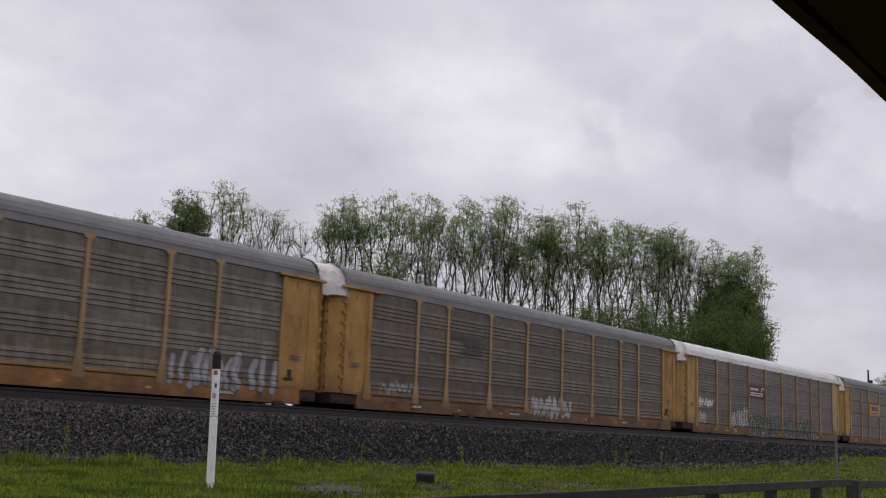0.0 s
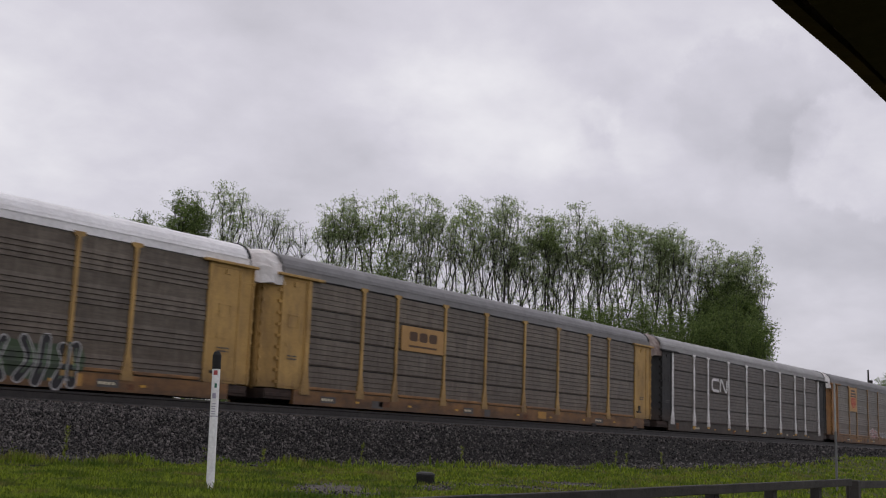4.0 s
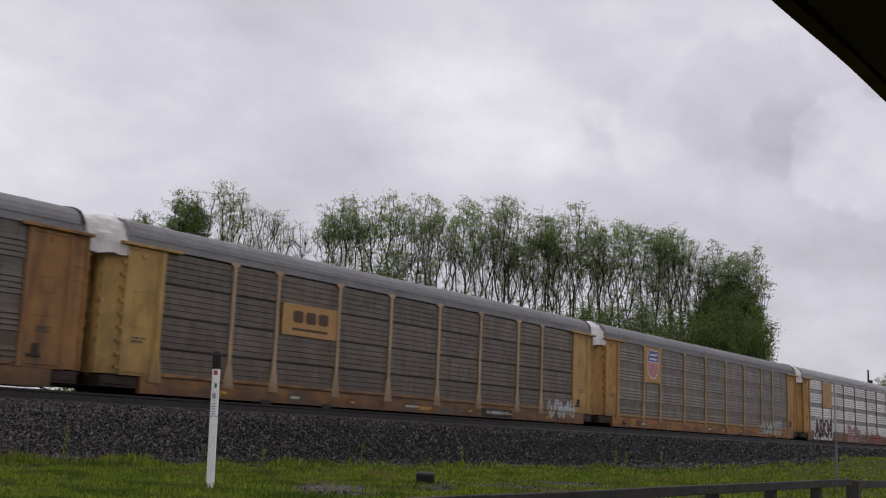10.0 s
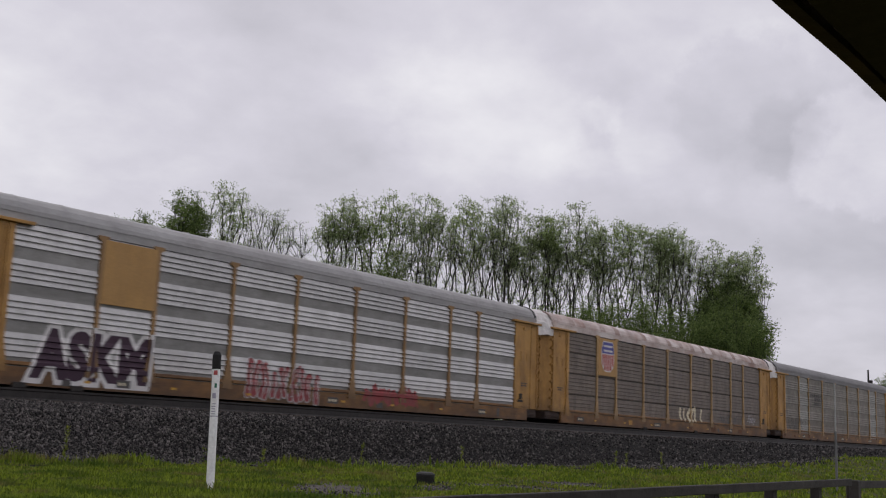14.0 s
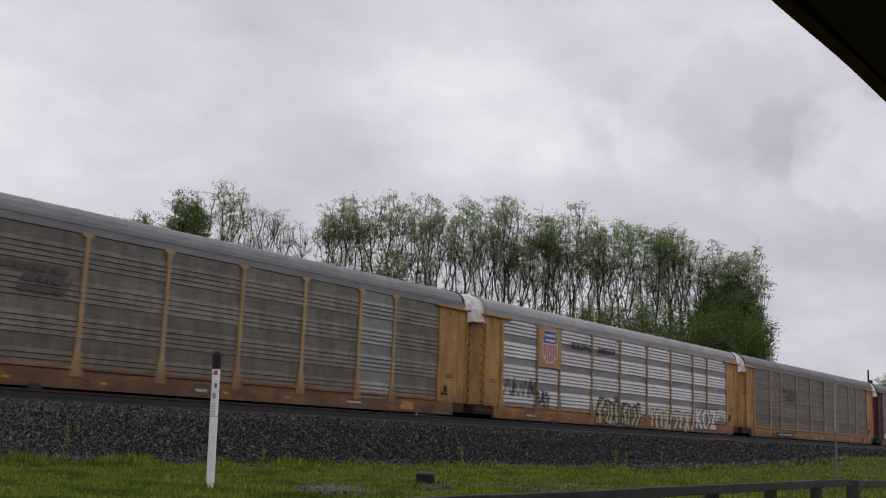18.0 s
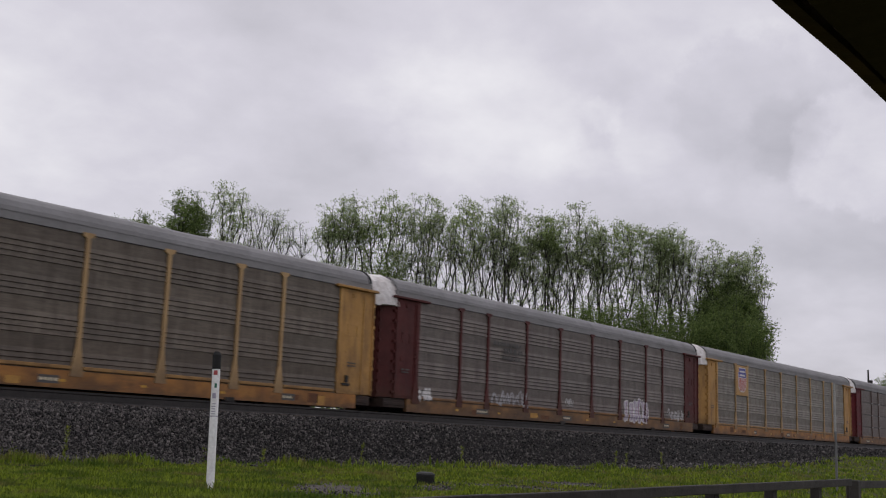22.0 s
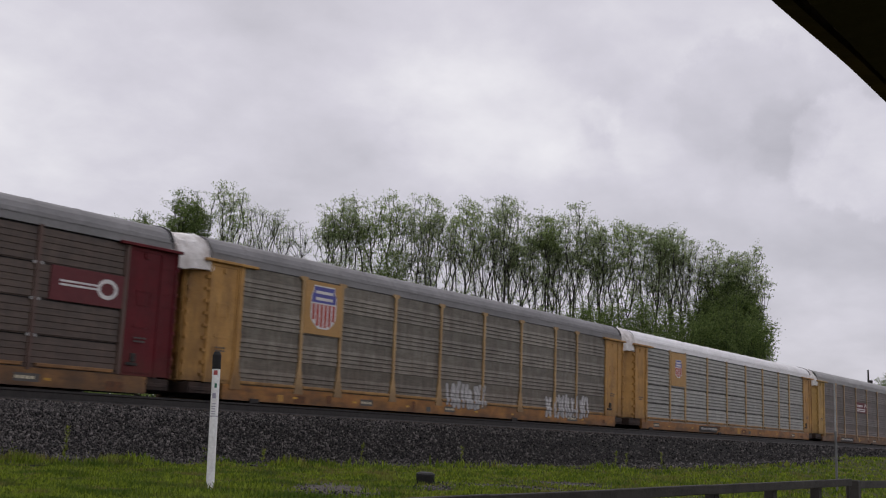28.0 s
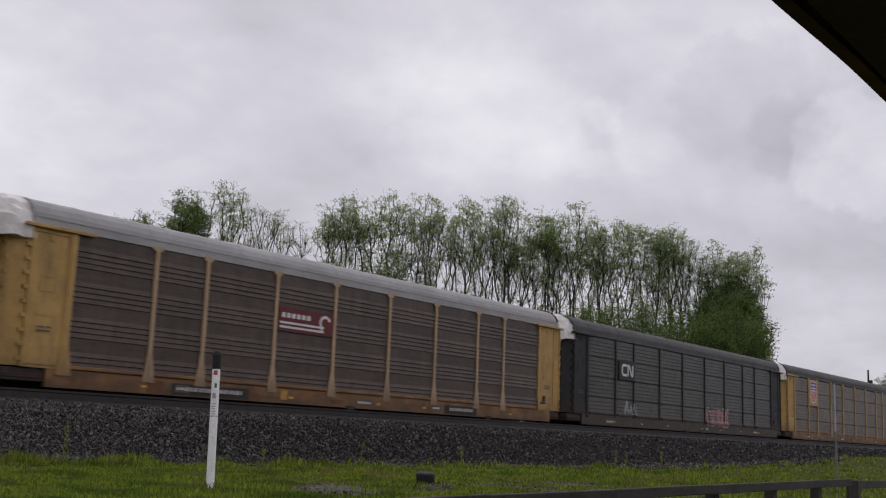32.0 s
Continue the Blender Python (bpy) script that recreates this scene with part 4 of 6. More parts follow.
def truck_meshes():
    bm = bmesh.new()
    for s in (-1, 1):
        y = s * 1.0
        poly = [(-1.25, 0.30), (-1.05, 0.56), (-0.45, 0.62), (0.45, 0.62), (1.05, 0.56), (1.25, 0.30), (0.95, 0.27), (0.62, 0.38), (0.4, 0.16), (-0.4, 0.16), (-0.62, 0.38), (-0.95, 0.27)]
        b2 = prism_xz(poly, y - 0.08, y + 0.08)
        me = bpy.data.meshes.new("tmp")
        b2.to_mesh(me)
        b2.free()
        bm.from_mesh(me)
        bpy.data.meshes.remove(me)
        for k in (-0.89, 0.89):
            box(bm, k - 0.16, k + 0.16, y - 0.13 * (1 + s), y + 0.13 * (1 - s), 0.24, 0.52)
    box(bm, -0.22, 0.22, -1.0, 1.0, 0.34, 0.66)
    frame_me = mesh_of(bm, "truck_frame", M["black"])
    bm = bmesh.new()
    tube(bm, (0, -0.72, 0), (0, 0.72, 0), 0.08, None, 8)
    for s in (-1, 1):
        tube(bm, (0, s * 0.70, 0), (0, s * 0.83, 0), 0.40, 0.40, 20)
        tube(bm, (0, s * 0.66, 0), (0, s * 0.70, 0), 0.425, 0.425, 20)
        for i in range(4):
            a = math.pi / 2 * i
            box(bm, math.cos(a) * 0.22 - 0.05, math.cos(a) * 0.22 + 0.05, min(s * 0.83, s * 0.85), max(s * 0.83, s * 0.85), math.sin(a) * 0.22 - 0.05, math.sin(a) * 0.22 + 0.05)
    wheel_me = mesh_of(bm, "wheelset", M["black"])
    return frame_me, wheel_me


WHEELS = []
TRAIN_COUNT = [0]


def add_truck(car, x):
    frame_me, wheel_me = shared("truck", truck_meshes)
    truck = part("truck", frame_me, None, car, at=pose(x, 0, 0))
    for dx in (-0.89, 0.89):
        w = part("wheelset", wheel_me, None, truck)
        w.matrix_parent_inverse = pose(dx, 0, 0.42)
        WHEELS.append(w)


PAINT, SHEETS = {}, {}


def dulled(kw, k):
    """The same tables with every colour brought down by k."""
    return {n: tuple(c * k * w for c, w in zip(v, (0.81, 0.775, 0.67))) if n in ("c1", "c2", "dirt", "low") else v for n, v in kw.items()}


def paint(kind):
    """Rack paints, made once each."""
    if kind in PAINT:
        return PAINT[kind]
    table = {
        "yellow": dict(c1=(0.70, 0.405, 0.125), c2=(0.53, 0.29, 0.085), dirt=(0.22, 0.12, 0.05), dirt_amount=0.8, dirt_scale=(2.2, 2.2, 0.6)),
        "pale_yellow": dict(c1=(0.72, 0.47, 0.165), c2=(0.55, 0.35, 0.12), dirt=(0.24, 0.15, 0.07), dirt_amount=0.7, dirt_scale=(2.2, 2.2, 0.6)),
        "rusty_yellow": dict(c1=(0.5, 0.26, 0.085), c2=(0.33, 0.16, 0.06), dirt=(0.13, 0.06, 0.03), dirt_amount=0.8),
        "maroon": dict(c1=(0.185, 0.017, 0.028), c2=(0.13, 0.014, 0.022), dirt=(0.06, 0.015, 0.018), dirt_amount=0.4, spec=0.25),
        "brown": dict(c1=(0.145, 0.035, 0.037), c2=(0.1, 0.026, 0.028), dirt=(0.05, 0.02, 0.02), dirt_amount=0.45, spec=0.25),
        "charcoal": dict(c1=(0.05, 0.052, 0.06), c2=(0.03, 0.031, 0.036), dirt=(0.06, 0.05, 0.045), dirt_amount=0.4, spec=0.25),
        "white_post": dict(c1=(0.9, 0.89, 0.87), c2=(0.8, 0.78, 0.76), dirt=(0.22, 0.15, 0.11), dirt_amount=0.5, dirt_scale=(3, 3, 1.6)),
        "weathered_yellow": dict(c1=(0.64, 0.44, 0.225), c2=(0.51, 0.335, 0.165), dirt=(0.25, 0.16, 0.09), dirt_amount=0.55),
        "cream_post": dict(c1=(0.68, 0.5, 0.34), c2=(0.54, 0.39, 0.26), dirt=(0.26, 0.18, 0.12), dirt_amount=0.5),
        "russet_post": dict(c1=(0.14, 0.075, 0.065), c2=(0.1, 0.055, 0.05), dirt=(0.2, 0.17, 0.15), dirt_amount=0.5),
        "tan_post": dict(c1=(0.48, 0.30, 0.14), c2=(0.37, 0.22, 0.1), dirt=(0.18, 0.1, 0.055), dirt_amount=0.6),
        "sill_yellow": dict(c1=(0.62, 0.29, 0.06), c2=(0.43, 0.18, 0.045), dirt=(0.16, 0.08, 0.04), dirt_amount=0.85, dirt_scale=(0.8, 3, 3)),
        "sill_rust": dict(c1=(0.40, 0.2, 0.062), c2=(0.21, 0.105, 0.043), dirt=(0.1, 0.055, 0.035), dirt_amount=0.9, dirt_scale=(0.8, 3, 3)),
        "sill_black": dict(c1=(0.05, 0.045, 0.042), c2=(0.03, 0.027, 0.025), dirt=(0.09, 0.06, 0.045), dirt_amount=0.5, dirt_scale=(0.8, 3, 3)),
    }
    kw = table[kind] if kind == "white_post" else dulled(table[kind], 1.02 if kind.startswith("sill") else 0.88)
    foot = dict(low=(0.045, 0.027, 0.016), low_top=1.2, low_amount=0.68) if kind.startswith("sill") else dict(low=(0.075, 0.043, 0.026), low_top=1.65, low_amount=0.72)
    PAINT[kind] = surface(kind + "_paint", scale=1.2, rough=0.62, bump=0.12, grain=18, **foot, **kw)
    return PAINT[kind]


def sheet(kind):
    """Side sheeting in its states of weathering."""
    key = "sheet_" + kind
    if key in PAINT:
        return PAINT[key]
    table = {
        "grey": dict(c1=(0.30, 0.285, 0.265), c2=(0.2, 0.188, 0.172), metal=0.25, dirt=(0.115, 0.088, 0.066), dirt_amount=0.75, low=(0.125, 0.085, 0.06), low_top=2.7, low_amount=0.72),
        "brown_grey": dict(c1=(0.225, 0.192, 0.165), c2=(0.155, 0.128, 0.108), metal=0.12, dirt=(0.085, 0.062, 0.047), dirt_amount=0.75, low=(0.11, 0.075, 0.054), low_top=2.7, low_amount=0.65),
        "dark": dict(c1=(0.22, 0.175, 0.148), c2=(0.155, 0.12, 0.1), metal=0.1, dirt=(0.08, 0.058, 0.046), dirt_amount=0.8, low=(0.12, 0.095, 0.08), low_top=2.0, low_amount=0.4),
        "russet": dict(c1=(0.125, 0.088, 0.074), c2=(0.085, 0.06, 0.05), metal=0.1, dirt=(0.05, 0.035, 0.03), dirt_amount=0.6, low=(0.11, 0.06, 0.045), low_top=2.0, low_amount=0.5),
        "umber": dict(c1=(0.108, 0.086, 0.074), c2=(0.075, 0.06, 0.052), metal=0.1, dirt=(0.05, 0.042, 0.037), dirt_amount=0.6, low=(0.1, 0.08, 0.066), low_top=2.0, low_amount=0.4),
        "rusty": dict(c1=(0.25, 0.24, 0.225), c2=(0.195, 0.175, 0.155), metal=0.2, dirt=(0.12, 0.088, 0.066), dirt_amount=0.65, low=(0.13, 0.066, 0.044), low_top=3.2, low_amount=0.8),
        "silver": dict(c1=(0.52, 0.515, 0.5), c2=(0.42, 0.415, 0.4), metal=0.7, dirt=(0.33, 0.32, 0.32), dirt_amount=0.4, low=(0.4, 0.38, 0.36), low_top=1.6, low_amount=0.35),
        "dull_silver": dict(c1=(0.5, 0.495, 0.48), c2=(0.39, 0.385, 0.372), metal=0.88, dirt=(0.36, 0.35, 0.34), dirt_amount=0.4, low=(0.27, 0.23, 0.2), low_top=1.8, low_amount=0.45),
        "new_grey": dict(c1=(0.40, 0.41, 0.42), c2=(0.33, 0.34, 0.35), metal=0.3, dirt=(0.22, 0.22, 0.22), dirt_amount=0.35, low=(0.28, 0.25, 0.22), low_top=1.6, low_amount=0.3),
        "graphite": dict(c1=(0.075, 0.08, 0.08), c2=(0.05, 0.053, 0.054), metal=0.2, dirt=(0.07, 0.07, 0.066), dirt_amount=0.75, low=(0.12, 0.105, 0.085), low_top=2.0, low_amount=0.4),
        "mauve": dict(c1=(0.225, 0.2, 0.195), c2=(0.165, 0.142, 0.14), metal=0.15, dirt=(0.085, 0.06, 0.056), dirt_amount=0.75, low=(0.105, 0.066, 0.058), low_top=2.4, low_amount=0.5),
    }
    SHEETS[key] = table[kind]
    PAINT[key] = surface(key, along=0.2 if "silver" in kind else 0.5, scale=1.6, rough=0.4 if "silver" in kind else 0.5, bump=0.1, grain=25, dirt_scale=(2.4, 2.4, 0.35), spread=0.12, **(table[kind] if "silver" in kind else dulled(table[kind], 0.80 if kind in ("brown_grey", "rusty") else 0.90)))
    return PAINT[key]


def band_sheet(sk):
    """The plain strip between groups of laps: the sheet's colours at 0.80, a darker grey on the silver cars."""
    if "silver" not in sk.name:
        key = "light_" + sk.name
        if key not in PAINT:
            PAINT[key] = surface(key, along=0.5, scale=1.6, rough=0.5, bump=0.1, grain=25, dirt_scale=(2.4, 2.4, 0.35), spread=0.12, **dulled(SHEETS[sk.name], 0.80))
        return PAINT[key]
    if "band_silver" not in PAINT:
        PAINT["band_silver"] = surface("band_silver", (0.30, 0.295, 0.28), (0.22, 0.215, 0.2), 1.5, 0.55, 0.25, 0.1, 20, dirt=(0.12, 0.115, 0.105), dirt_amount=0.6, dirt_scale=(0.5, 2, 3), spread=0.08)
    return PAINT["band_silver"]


def roofing(kind):
    key = "roof_" + kind
    if key not in PAINT:
        table = {
            "grey": dict(c1=(0.24, 0.236, 0.243), c2=(0.185, 0.182, 0.188), dirt=(0.13, 0.12, 0.12), dirt_amount=0.35),
            "pale": dict(c1=(0.36, 0.355, 0.36), c2=(0.29, 0.285, 0.29), dirt=(0.18, 0.165, 0.16), dirt_amount=0.35),
            "white": dict(c1=(0.9, 0.89, 0.89), c2=(0.82, 0.81, 0.81), dirt=(0.45, 0.42, 0.4), dirt_amount=0.3),
            "patchy": dict(c1=(0.66, 0.61, 0.6), c2=(0.34, 0.23, 0.2), dirt=(0.2, 0.12, 0.1), dirt_amount=0.4),
            "rust": dict(c1=(0.3, 0.2, 0.17), c2=(0.46, 0.4, 0.38), dirt=(0.2, 0.12, 0.1), dirt_amount=0.4),
            "dark": dict(c1=(0.1, 0.097, 0.1), c2=(0.07, 0.068, 0.07), dirt=(0.05, 0.047, 0.046), dirt_amount=0.4),
        }
        PAINT[key] = surface(key, scale=0.75, rough=0.86, bump=0.1, grain=12, dirt_scale=(0.7, 2.0, 2.0), **(table[kind] if kind == "white" else {n: tuple(c * k for c, k in zip(v, (1.1, 1.1, 1.07))) if n != "dirt_amount" else v for n, v in table[kind].items()}))
    return PAINT[key]


def autorack(spec):
    """One covered car carrier, near side towards -y, leading end towards -x."""
    rack, sill, skin, joint, roof, post = (spec[k] for k in ("rack", "sill", "skin", "joint", "roof", "post"))
    car = new("autorack_car")
    tagged(car, spec["label"], "autorack car", "cars of the freight train")
    rk, sl, sk = paint(rack), paint(sill), sheet(skin)
    prof = [(NEAR - 0.03, 0.47), (NEAR - 0.03, 0.952), (NEAR + 0.12, 0.952), (NEAR + 0.12, 0.47)]
    sill_me = shared(("sill", sill), lambda: mesh_of(sill_bm(prof), "side_sill", sl))
    part("side_sill", sill_me, None, car)
    part("side_sill", sill_me, None, car, at=pose(0.2, 0, 0, 0, 0, 180))
    for x0, x1 in ((-14.0, -12.725), (12.925, 13.78)):
        part("end_sill", shared(("end_sill", x0), lambda: mesh_of(bevelled(boxes((x0, x1, NEAR + 0.05, -NEAR - 0.05, 0.60, 0.93), (x0 + 0.05, x1 - 0.05, NEAR + 0.02, NEAR + 0.05, 0.68, 0.80)), 0.012), "end_sill", M["sooty_rust"])), None, car, "sooty rust-brown end sill")
    lip = sl if sill == "sill_rust" else rk
    for a, b in zip(POSTS, POSTS[1:]):
        w = round(b - a - 0.4, 2)
        part("sill_flange", shared(("flange", lip.name, w), lambda: mesh_of(bevelled(boxes((-w / 2, w / 2, NEAR - 0.075, NEAR + 0.12, 0.985, 1.085)), 0.012), "sill_flange", lip)), None, car, at=pose(local_u((a + b) / 2), 0, 0))
    part("underframe", shared("under", lambda: mesh_of(boxes((-13.5, 13.5, -0.35, 0.35, 0.5, 0.86), *[(x - 0.1, x + 0.1, -1.42, 1.42, 0.62, 0.85) for x in range(-12, 13, 3)]), "underframe", M["black"])), None, car)
    part("deck", shared(("deck",), lambda: mesh_of(boxes((-13.5, 13.5, -1.44, 1.44, 0.86, 0.93)), "deck", M["black"])), None, car)
    tier = (TOP - FLOOR) / 4
    for i, (a, b) in enumerate(zip(POSTS, POSTS[1:])):
        w = round(b - a - 0.02, 2)
        sk_i = sheet(spec["odd"][i]) if i in spec.get("odd", {}) else sk
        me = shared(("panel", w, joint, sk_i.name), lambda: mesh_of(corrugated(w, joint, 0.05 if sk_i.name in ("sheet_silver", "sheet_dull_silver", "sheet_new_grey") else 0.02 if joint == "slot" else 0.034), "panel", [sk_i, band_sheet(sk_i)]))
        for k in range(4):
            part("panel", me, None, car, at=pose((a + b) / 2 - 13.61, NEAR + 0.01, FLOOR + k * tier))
    # black sheet gives the unlit interior its dark tone behind joints and slots
    part("inner_lining", shared("shade_sheet", lambda: mesh_of(boxes((-13.4, 13.4, NEAR + 0.09, NEAR + 0.11, FLOOR, TOP + 0.118)), "inner_lining", M["ink_black"])), None, car)
    part("side_wall", shared(("far", sk.name), lambda: mesh_of(boxes((-13.5, 13.5, 1.5, 1.58, 0.96, TOP + 0.13)), "side_wall", sk)), None, car)
    pk = paint(post)
    pm = shared(("post", post, spec.get("slim", False)), lambda: slim_post_mesh(pk, spec["slim"]) if spec.get("slim") else post_mesh(pk))
    for x in POSTS[1:-1]:
        part("post", pm, None, car, at=pose(x - 13.61, 0, 0))
    jk = pk if post in ("white_post", "russet_post") else rk
    jamb = shared(("jamb_plain", jk.name), lambda: mesh_of(bevelled(boxes((-0.07, 0.07, NEAR - 0.06, NEAR + 0.05, 0.96, TOP + 0.02)), 0.008), "door_post", jk))
    jm = shared(("jamb", jk.name, spec.get("slim", False)), lambda: mesh_of(prism_xz([(-0.09, 0.8), (0.09, 0.8), (0.09, TOP + 0.02), (-0.09, TOP + 0.02)] if spec.get("slim") else [(-0.24, 0.8), (0.24, 0.8), (0.22, 0.98), (0.09, 1.66), (0.09, TOP + 0.02), (-0.09, TOP + 0.02), (-0.09, 1.66), (-0.22, 0.98)], NEAR - 0.07, NEAR + 0.05), "door_post", jk))
    for x in (POSTS[0], POSTS[-1]):
        part("door_post", jm if x == POSTS[0] or post == "white_post" else jamb, None, car, at=pose(x - 13.61, 0, 0))
    part("top_rail", shared(("top", rack if spec.get("rail_rack") else roof), lambda: mesh_of(boxes((-13.5, 13.5, NEAR - 0.03, NEAR + 0.12, TOP + 0.015, TOP + 0.27), (-13.5, 13.5, NEAR - 0.045, NEAR + 0.1, TOP + 0.235, TOP + 0.262)), "top_rail", rk if spec.get("rail_rack") else roofing(roof))), None, car)
    part("roof", shared(("roof", roof), lambda: roof_mesh(roofing(roof), roofing("rust") if roof == "patchy" else None)), None, car)
    # end bays with folding doors, ladder and hood
    for s in (-1, 1):
        end = shared(("endpanel", rack, s), lambda: mesh_of(end_panel(s), "end_panel", rk))
        part("end_panel", end, None, car)
        part("hood", shared(("hood", rack, s), lambda: mesh_of(bevelled(boxes((*((-13.78, -11.6) if s < 0 else (11.6, 13.84)), NEAR - 0.15, NEAR - 0.01, TOP - 0.05, TOP + 0.04)), 0.012), "hood", rk)), None, car)
        part("end_door", shared(("enddoor", rack, s, 0), lambda: mesh_of(end_door(s, -1), "end_door", rk)), None, car)
        part("end_door", shared(("enddoor", rack, s, 1), lambda: mesh_of(end_door(s, 1), "end_door", rk)), None, car)
        part("ladder", shared(("ladder", rack, s), lambda: mesh_of(ladder(s), "ladder", rk)), None, car)
        part("end_column", shared(("column", rack, s), lambda: mesh_of(end_column(s), "end_column", rk)), None, car)
        cap = spec.get("cap", "white_cap")
        form = TRAIN_COUNT[0] % 3
        cap_me = shared(("cap", s, cap, form), lambda: cap_mesh(-13.42, -14.70, 1.585, 0.76, 0.50, M[cap], 0.9, 0.055, form)) if s < 0 else shared(("cap", s, cap), lambda: cap_mesh(13.50, 13.78, 1.5, 0.70, 0.5, M[cap]))
        part("end_cap", cap_me, None, car, "rust-streaked end cap under the roof" if spec.get("cap") else "creased white plastic end cap under the roof")
        if s > 0:
            part("roof_seal", shared(("seal", s), lambda: mesh_of(arch_strip(s * 13.44, s * 13.56), "roof_seal", M["gasket"])), None, car, "black rubber seal")
        part("coupler", shared(("coupler", s), lambda: mesh_of(coupler(s), "coupler", M["black"])), None, car)
        add_truck(car, s * 10.1)
    TRAIN_COUNT[0] += 1
    for x in (-9.6, -6.6, -3.6, 0.9, 3.6, 6.6, 9.6):
        part("reflector", shared("reflector", lambda: mesh_of(boxes((-0.1, 0.1, NEAR - 0.036, NEAR - 0.028, 0.64, 0.71)), "reflector", M["amber"])), None, car, at=pose(x + 0.1, 0, 0))
    return car


def sill_bm(prof):
    bm = sweep_x(prof, [-12.72, 12.92])
    bmesh.ops.recalc_face_normals(bm, faces=bm.faces[:])
    return bm


ENDS = {-1: (-13.51, -12.33, -14.06), 1: (12.0, 13.19, 13.81)}


def end_panel(s):
    """The plain side panel beside the end doors, with its rims, a hatch frame and small fittings."""
    bm = bmesh.new()
    lo, hi, _ = ENDS[s]
    box(bm, lo, hi, NEAR - 0.015, NEAR + 0.05, 0.96, TOP + 0.02)
    for z in (1.05, TOP - 0.16):
        box(bm, lo + 0.02, hi - 0.02, NEAR - 0.04, NEAR - 0.015, z, z + 0.07)
    for x in (lo, hi - 0.06):
        box(bm, x, x + 0.06, NEAR - 0.045, NEAR - 0.015, 0.96, TOP)
    m = (lo + hi) / 2
    for x0, z0, w, h in ((-0.25, 3.0, 0.5, 0.03), (-0.25, 3.4, 0.5, 0.03), (-0.25, 3.0, 0.03, 0.43), (0.22, 3.0, 0.03, 0.43), (-0.3, 2.35, 0.55, 0.12)):
        box(bm, m + x0, m + x0 + w, NEAR - 0.03, NEAR - 0.015, z0, z0 + h)
    box(bm, m - 0.06, m + 0.1, NEAR - 0.05, NEAR - 0.015, TOP - 0.36, TOP - 0.2)
    return bm


def end_column(s):
    """Set-back corner between side panel and end door: two upright flanges with climbing rungs."""
    bm = bmesh.new()
    lo, hi, tip = ENDS[s]
    a, b = sorted((hi if s > 0 else lo, tip))
    if s < 0:
        cant = lambda x, d: NEAR + d + 0.62 * (lo - x)
        v = [bm.verts.new((x, cant(x, d), z)) for z in (0.98, TOP - 0.02) for x, d in ((a, 0.05), (b, 0.05), (b, 0.2), (a, 0.2))]
        for f in ((3, 2, 1, 0), (4, 5, 6, 7), (0, 1, 5, 4), (1, 2, 6, 5), (2, 3, 7, 6), (3, 0, 4, 7)):
            bm.faces.new([v[k] for k in f])
        for z in np.arange(1.15, TOP - 0.2, 0.38):
            box(bm, b - 0.1, b, NEAR - 0.01, NEAR + 0.1, z - 0.03, z + 0.07)
            box(bm, a, a + 0.08, cant(a, -0.02), cant(a, 0.06), z - 0.03, z + 0.07)
        return bm
    box(bm, a, b, NEAR + 0.05, NEAR + 0.2, 0.98, TOP - 0.02)
    for x in (a + 0.02, b - 0.08):
        box(bm, x, x + 0.06, NEAR + 0.005, NEAR + 0.05, 0.95, TOP - 0.04)
    for z in np.arange(1.15, TOP - 0.2, 0.38):
        box(bm, a + 0.08, b - 0.08, NEAR + 0.038, NEAR + 0.05, z, z + 0.03)
        box(bm, (b - 0.09 if s > 0 else a - 0.0), (b + 0.02 if s > 0 else a + 0.09), NEAR + 0.0, NEAR + 0.05, z - 0.03, z + 0.07)
    return bm


def end_door(s, side):
    """Half of the folding end doors: ribbed leaf with stiffeners."""
    bm = bmesh.new()
    y0, y1 = sorted((side * 0.01, side * (1.38 if s > 0 else 1.16)))
    tip = ENDS[s][2]
    x0, x1 = sorted((tip, tip - s * 0.1))
    box(bm, x0, x1, y0, y1, 0.96, TOP + 0.1)
    for k in range(4):
        yy = side * (0.17 + 0.31 * k)
        a, b = sorted((tip, tip + s * 0.06))
        box(bm, a, b, yy - 0.05, yy + 0.05, 1.0, TOP)
    for z in (1.3, 2.4, 3.5, 4.5):
        a, b = sorted((tip, tip + s * 0.04))
        box(bm, a, b, y0 + 0.03, y1 - 0.03, z, z + 0.08)
    return bm


def ladder(s):
    bm = bmesh.new()
    x = ENDS[s][2] + s * 0.1
    for y in (-1.1, -0.72):
        tube(bm, (x, y, 0.9), (x, y, 4.5), 0.02, None, 6)
    for z in np.arange(1.0, 4.5, 0.42):
        tube(bm, (x, -1.1, z), (x, -0.72, z), 0.016, None, 6)
        tube(bm, (x - s * 0.1, -1.1, z), (x, -1.1, z), 0.012, None, 5)
    return bm


def arch_strip(x0, x1):
    o = arch(1.605, TOP + 0.12, 0.785)
    i = [(y * 0.975, z - 0.03) for y, z in o[::-1]]
    bm = sweep_x(o + i, sorted((x0, x1)))
    bmesh.ops.recalc_face_normals(bm, faces=bm.faces[:])
    return bm


def coupler(s):
    bm = bmesh.new()
    a, b = sorted((s * 13.4, s * 14.15))
    box(bm, a, b, -0.09, 0.09, 0.68, 0.88)
    a, b = sorted((s * 13.98, s * 14.28))
    box(bm, a, b, -0.19, 0.19, 0.62, 0.94)
    tube(bm, (s * 13.3, -0.3, 0.55), (s * 14.25, -0.12, 0.35), 0.03, None, 6)
    return bm


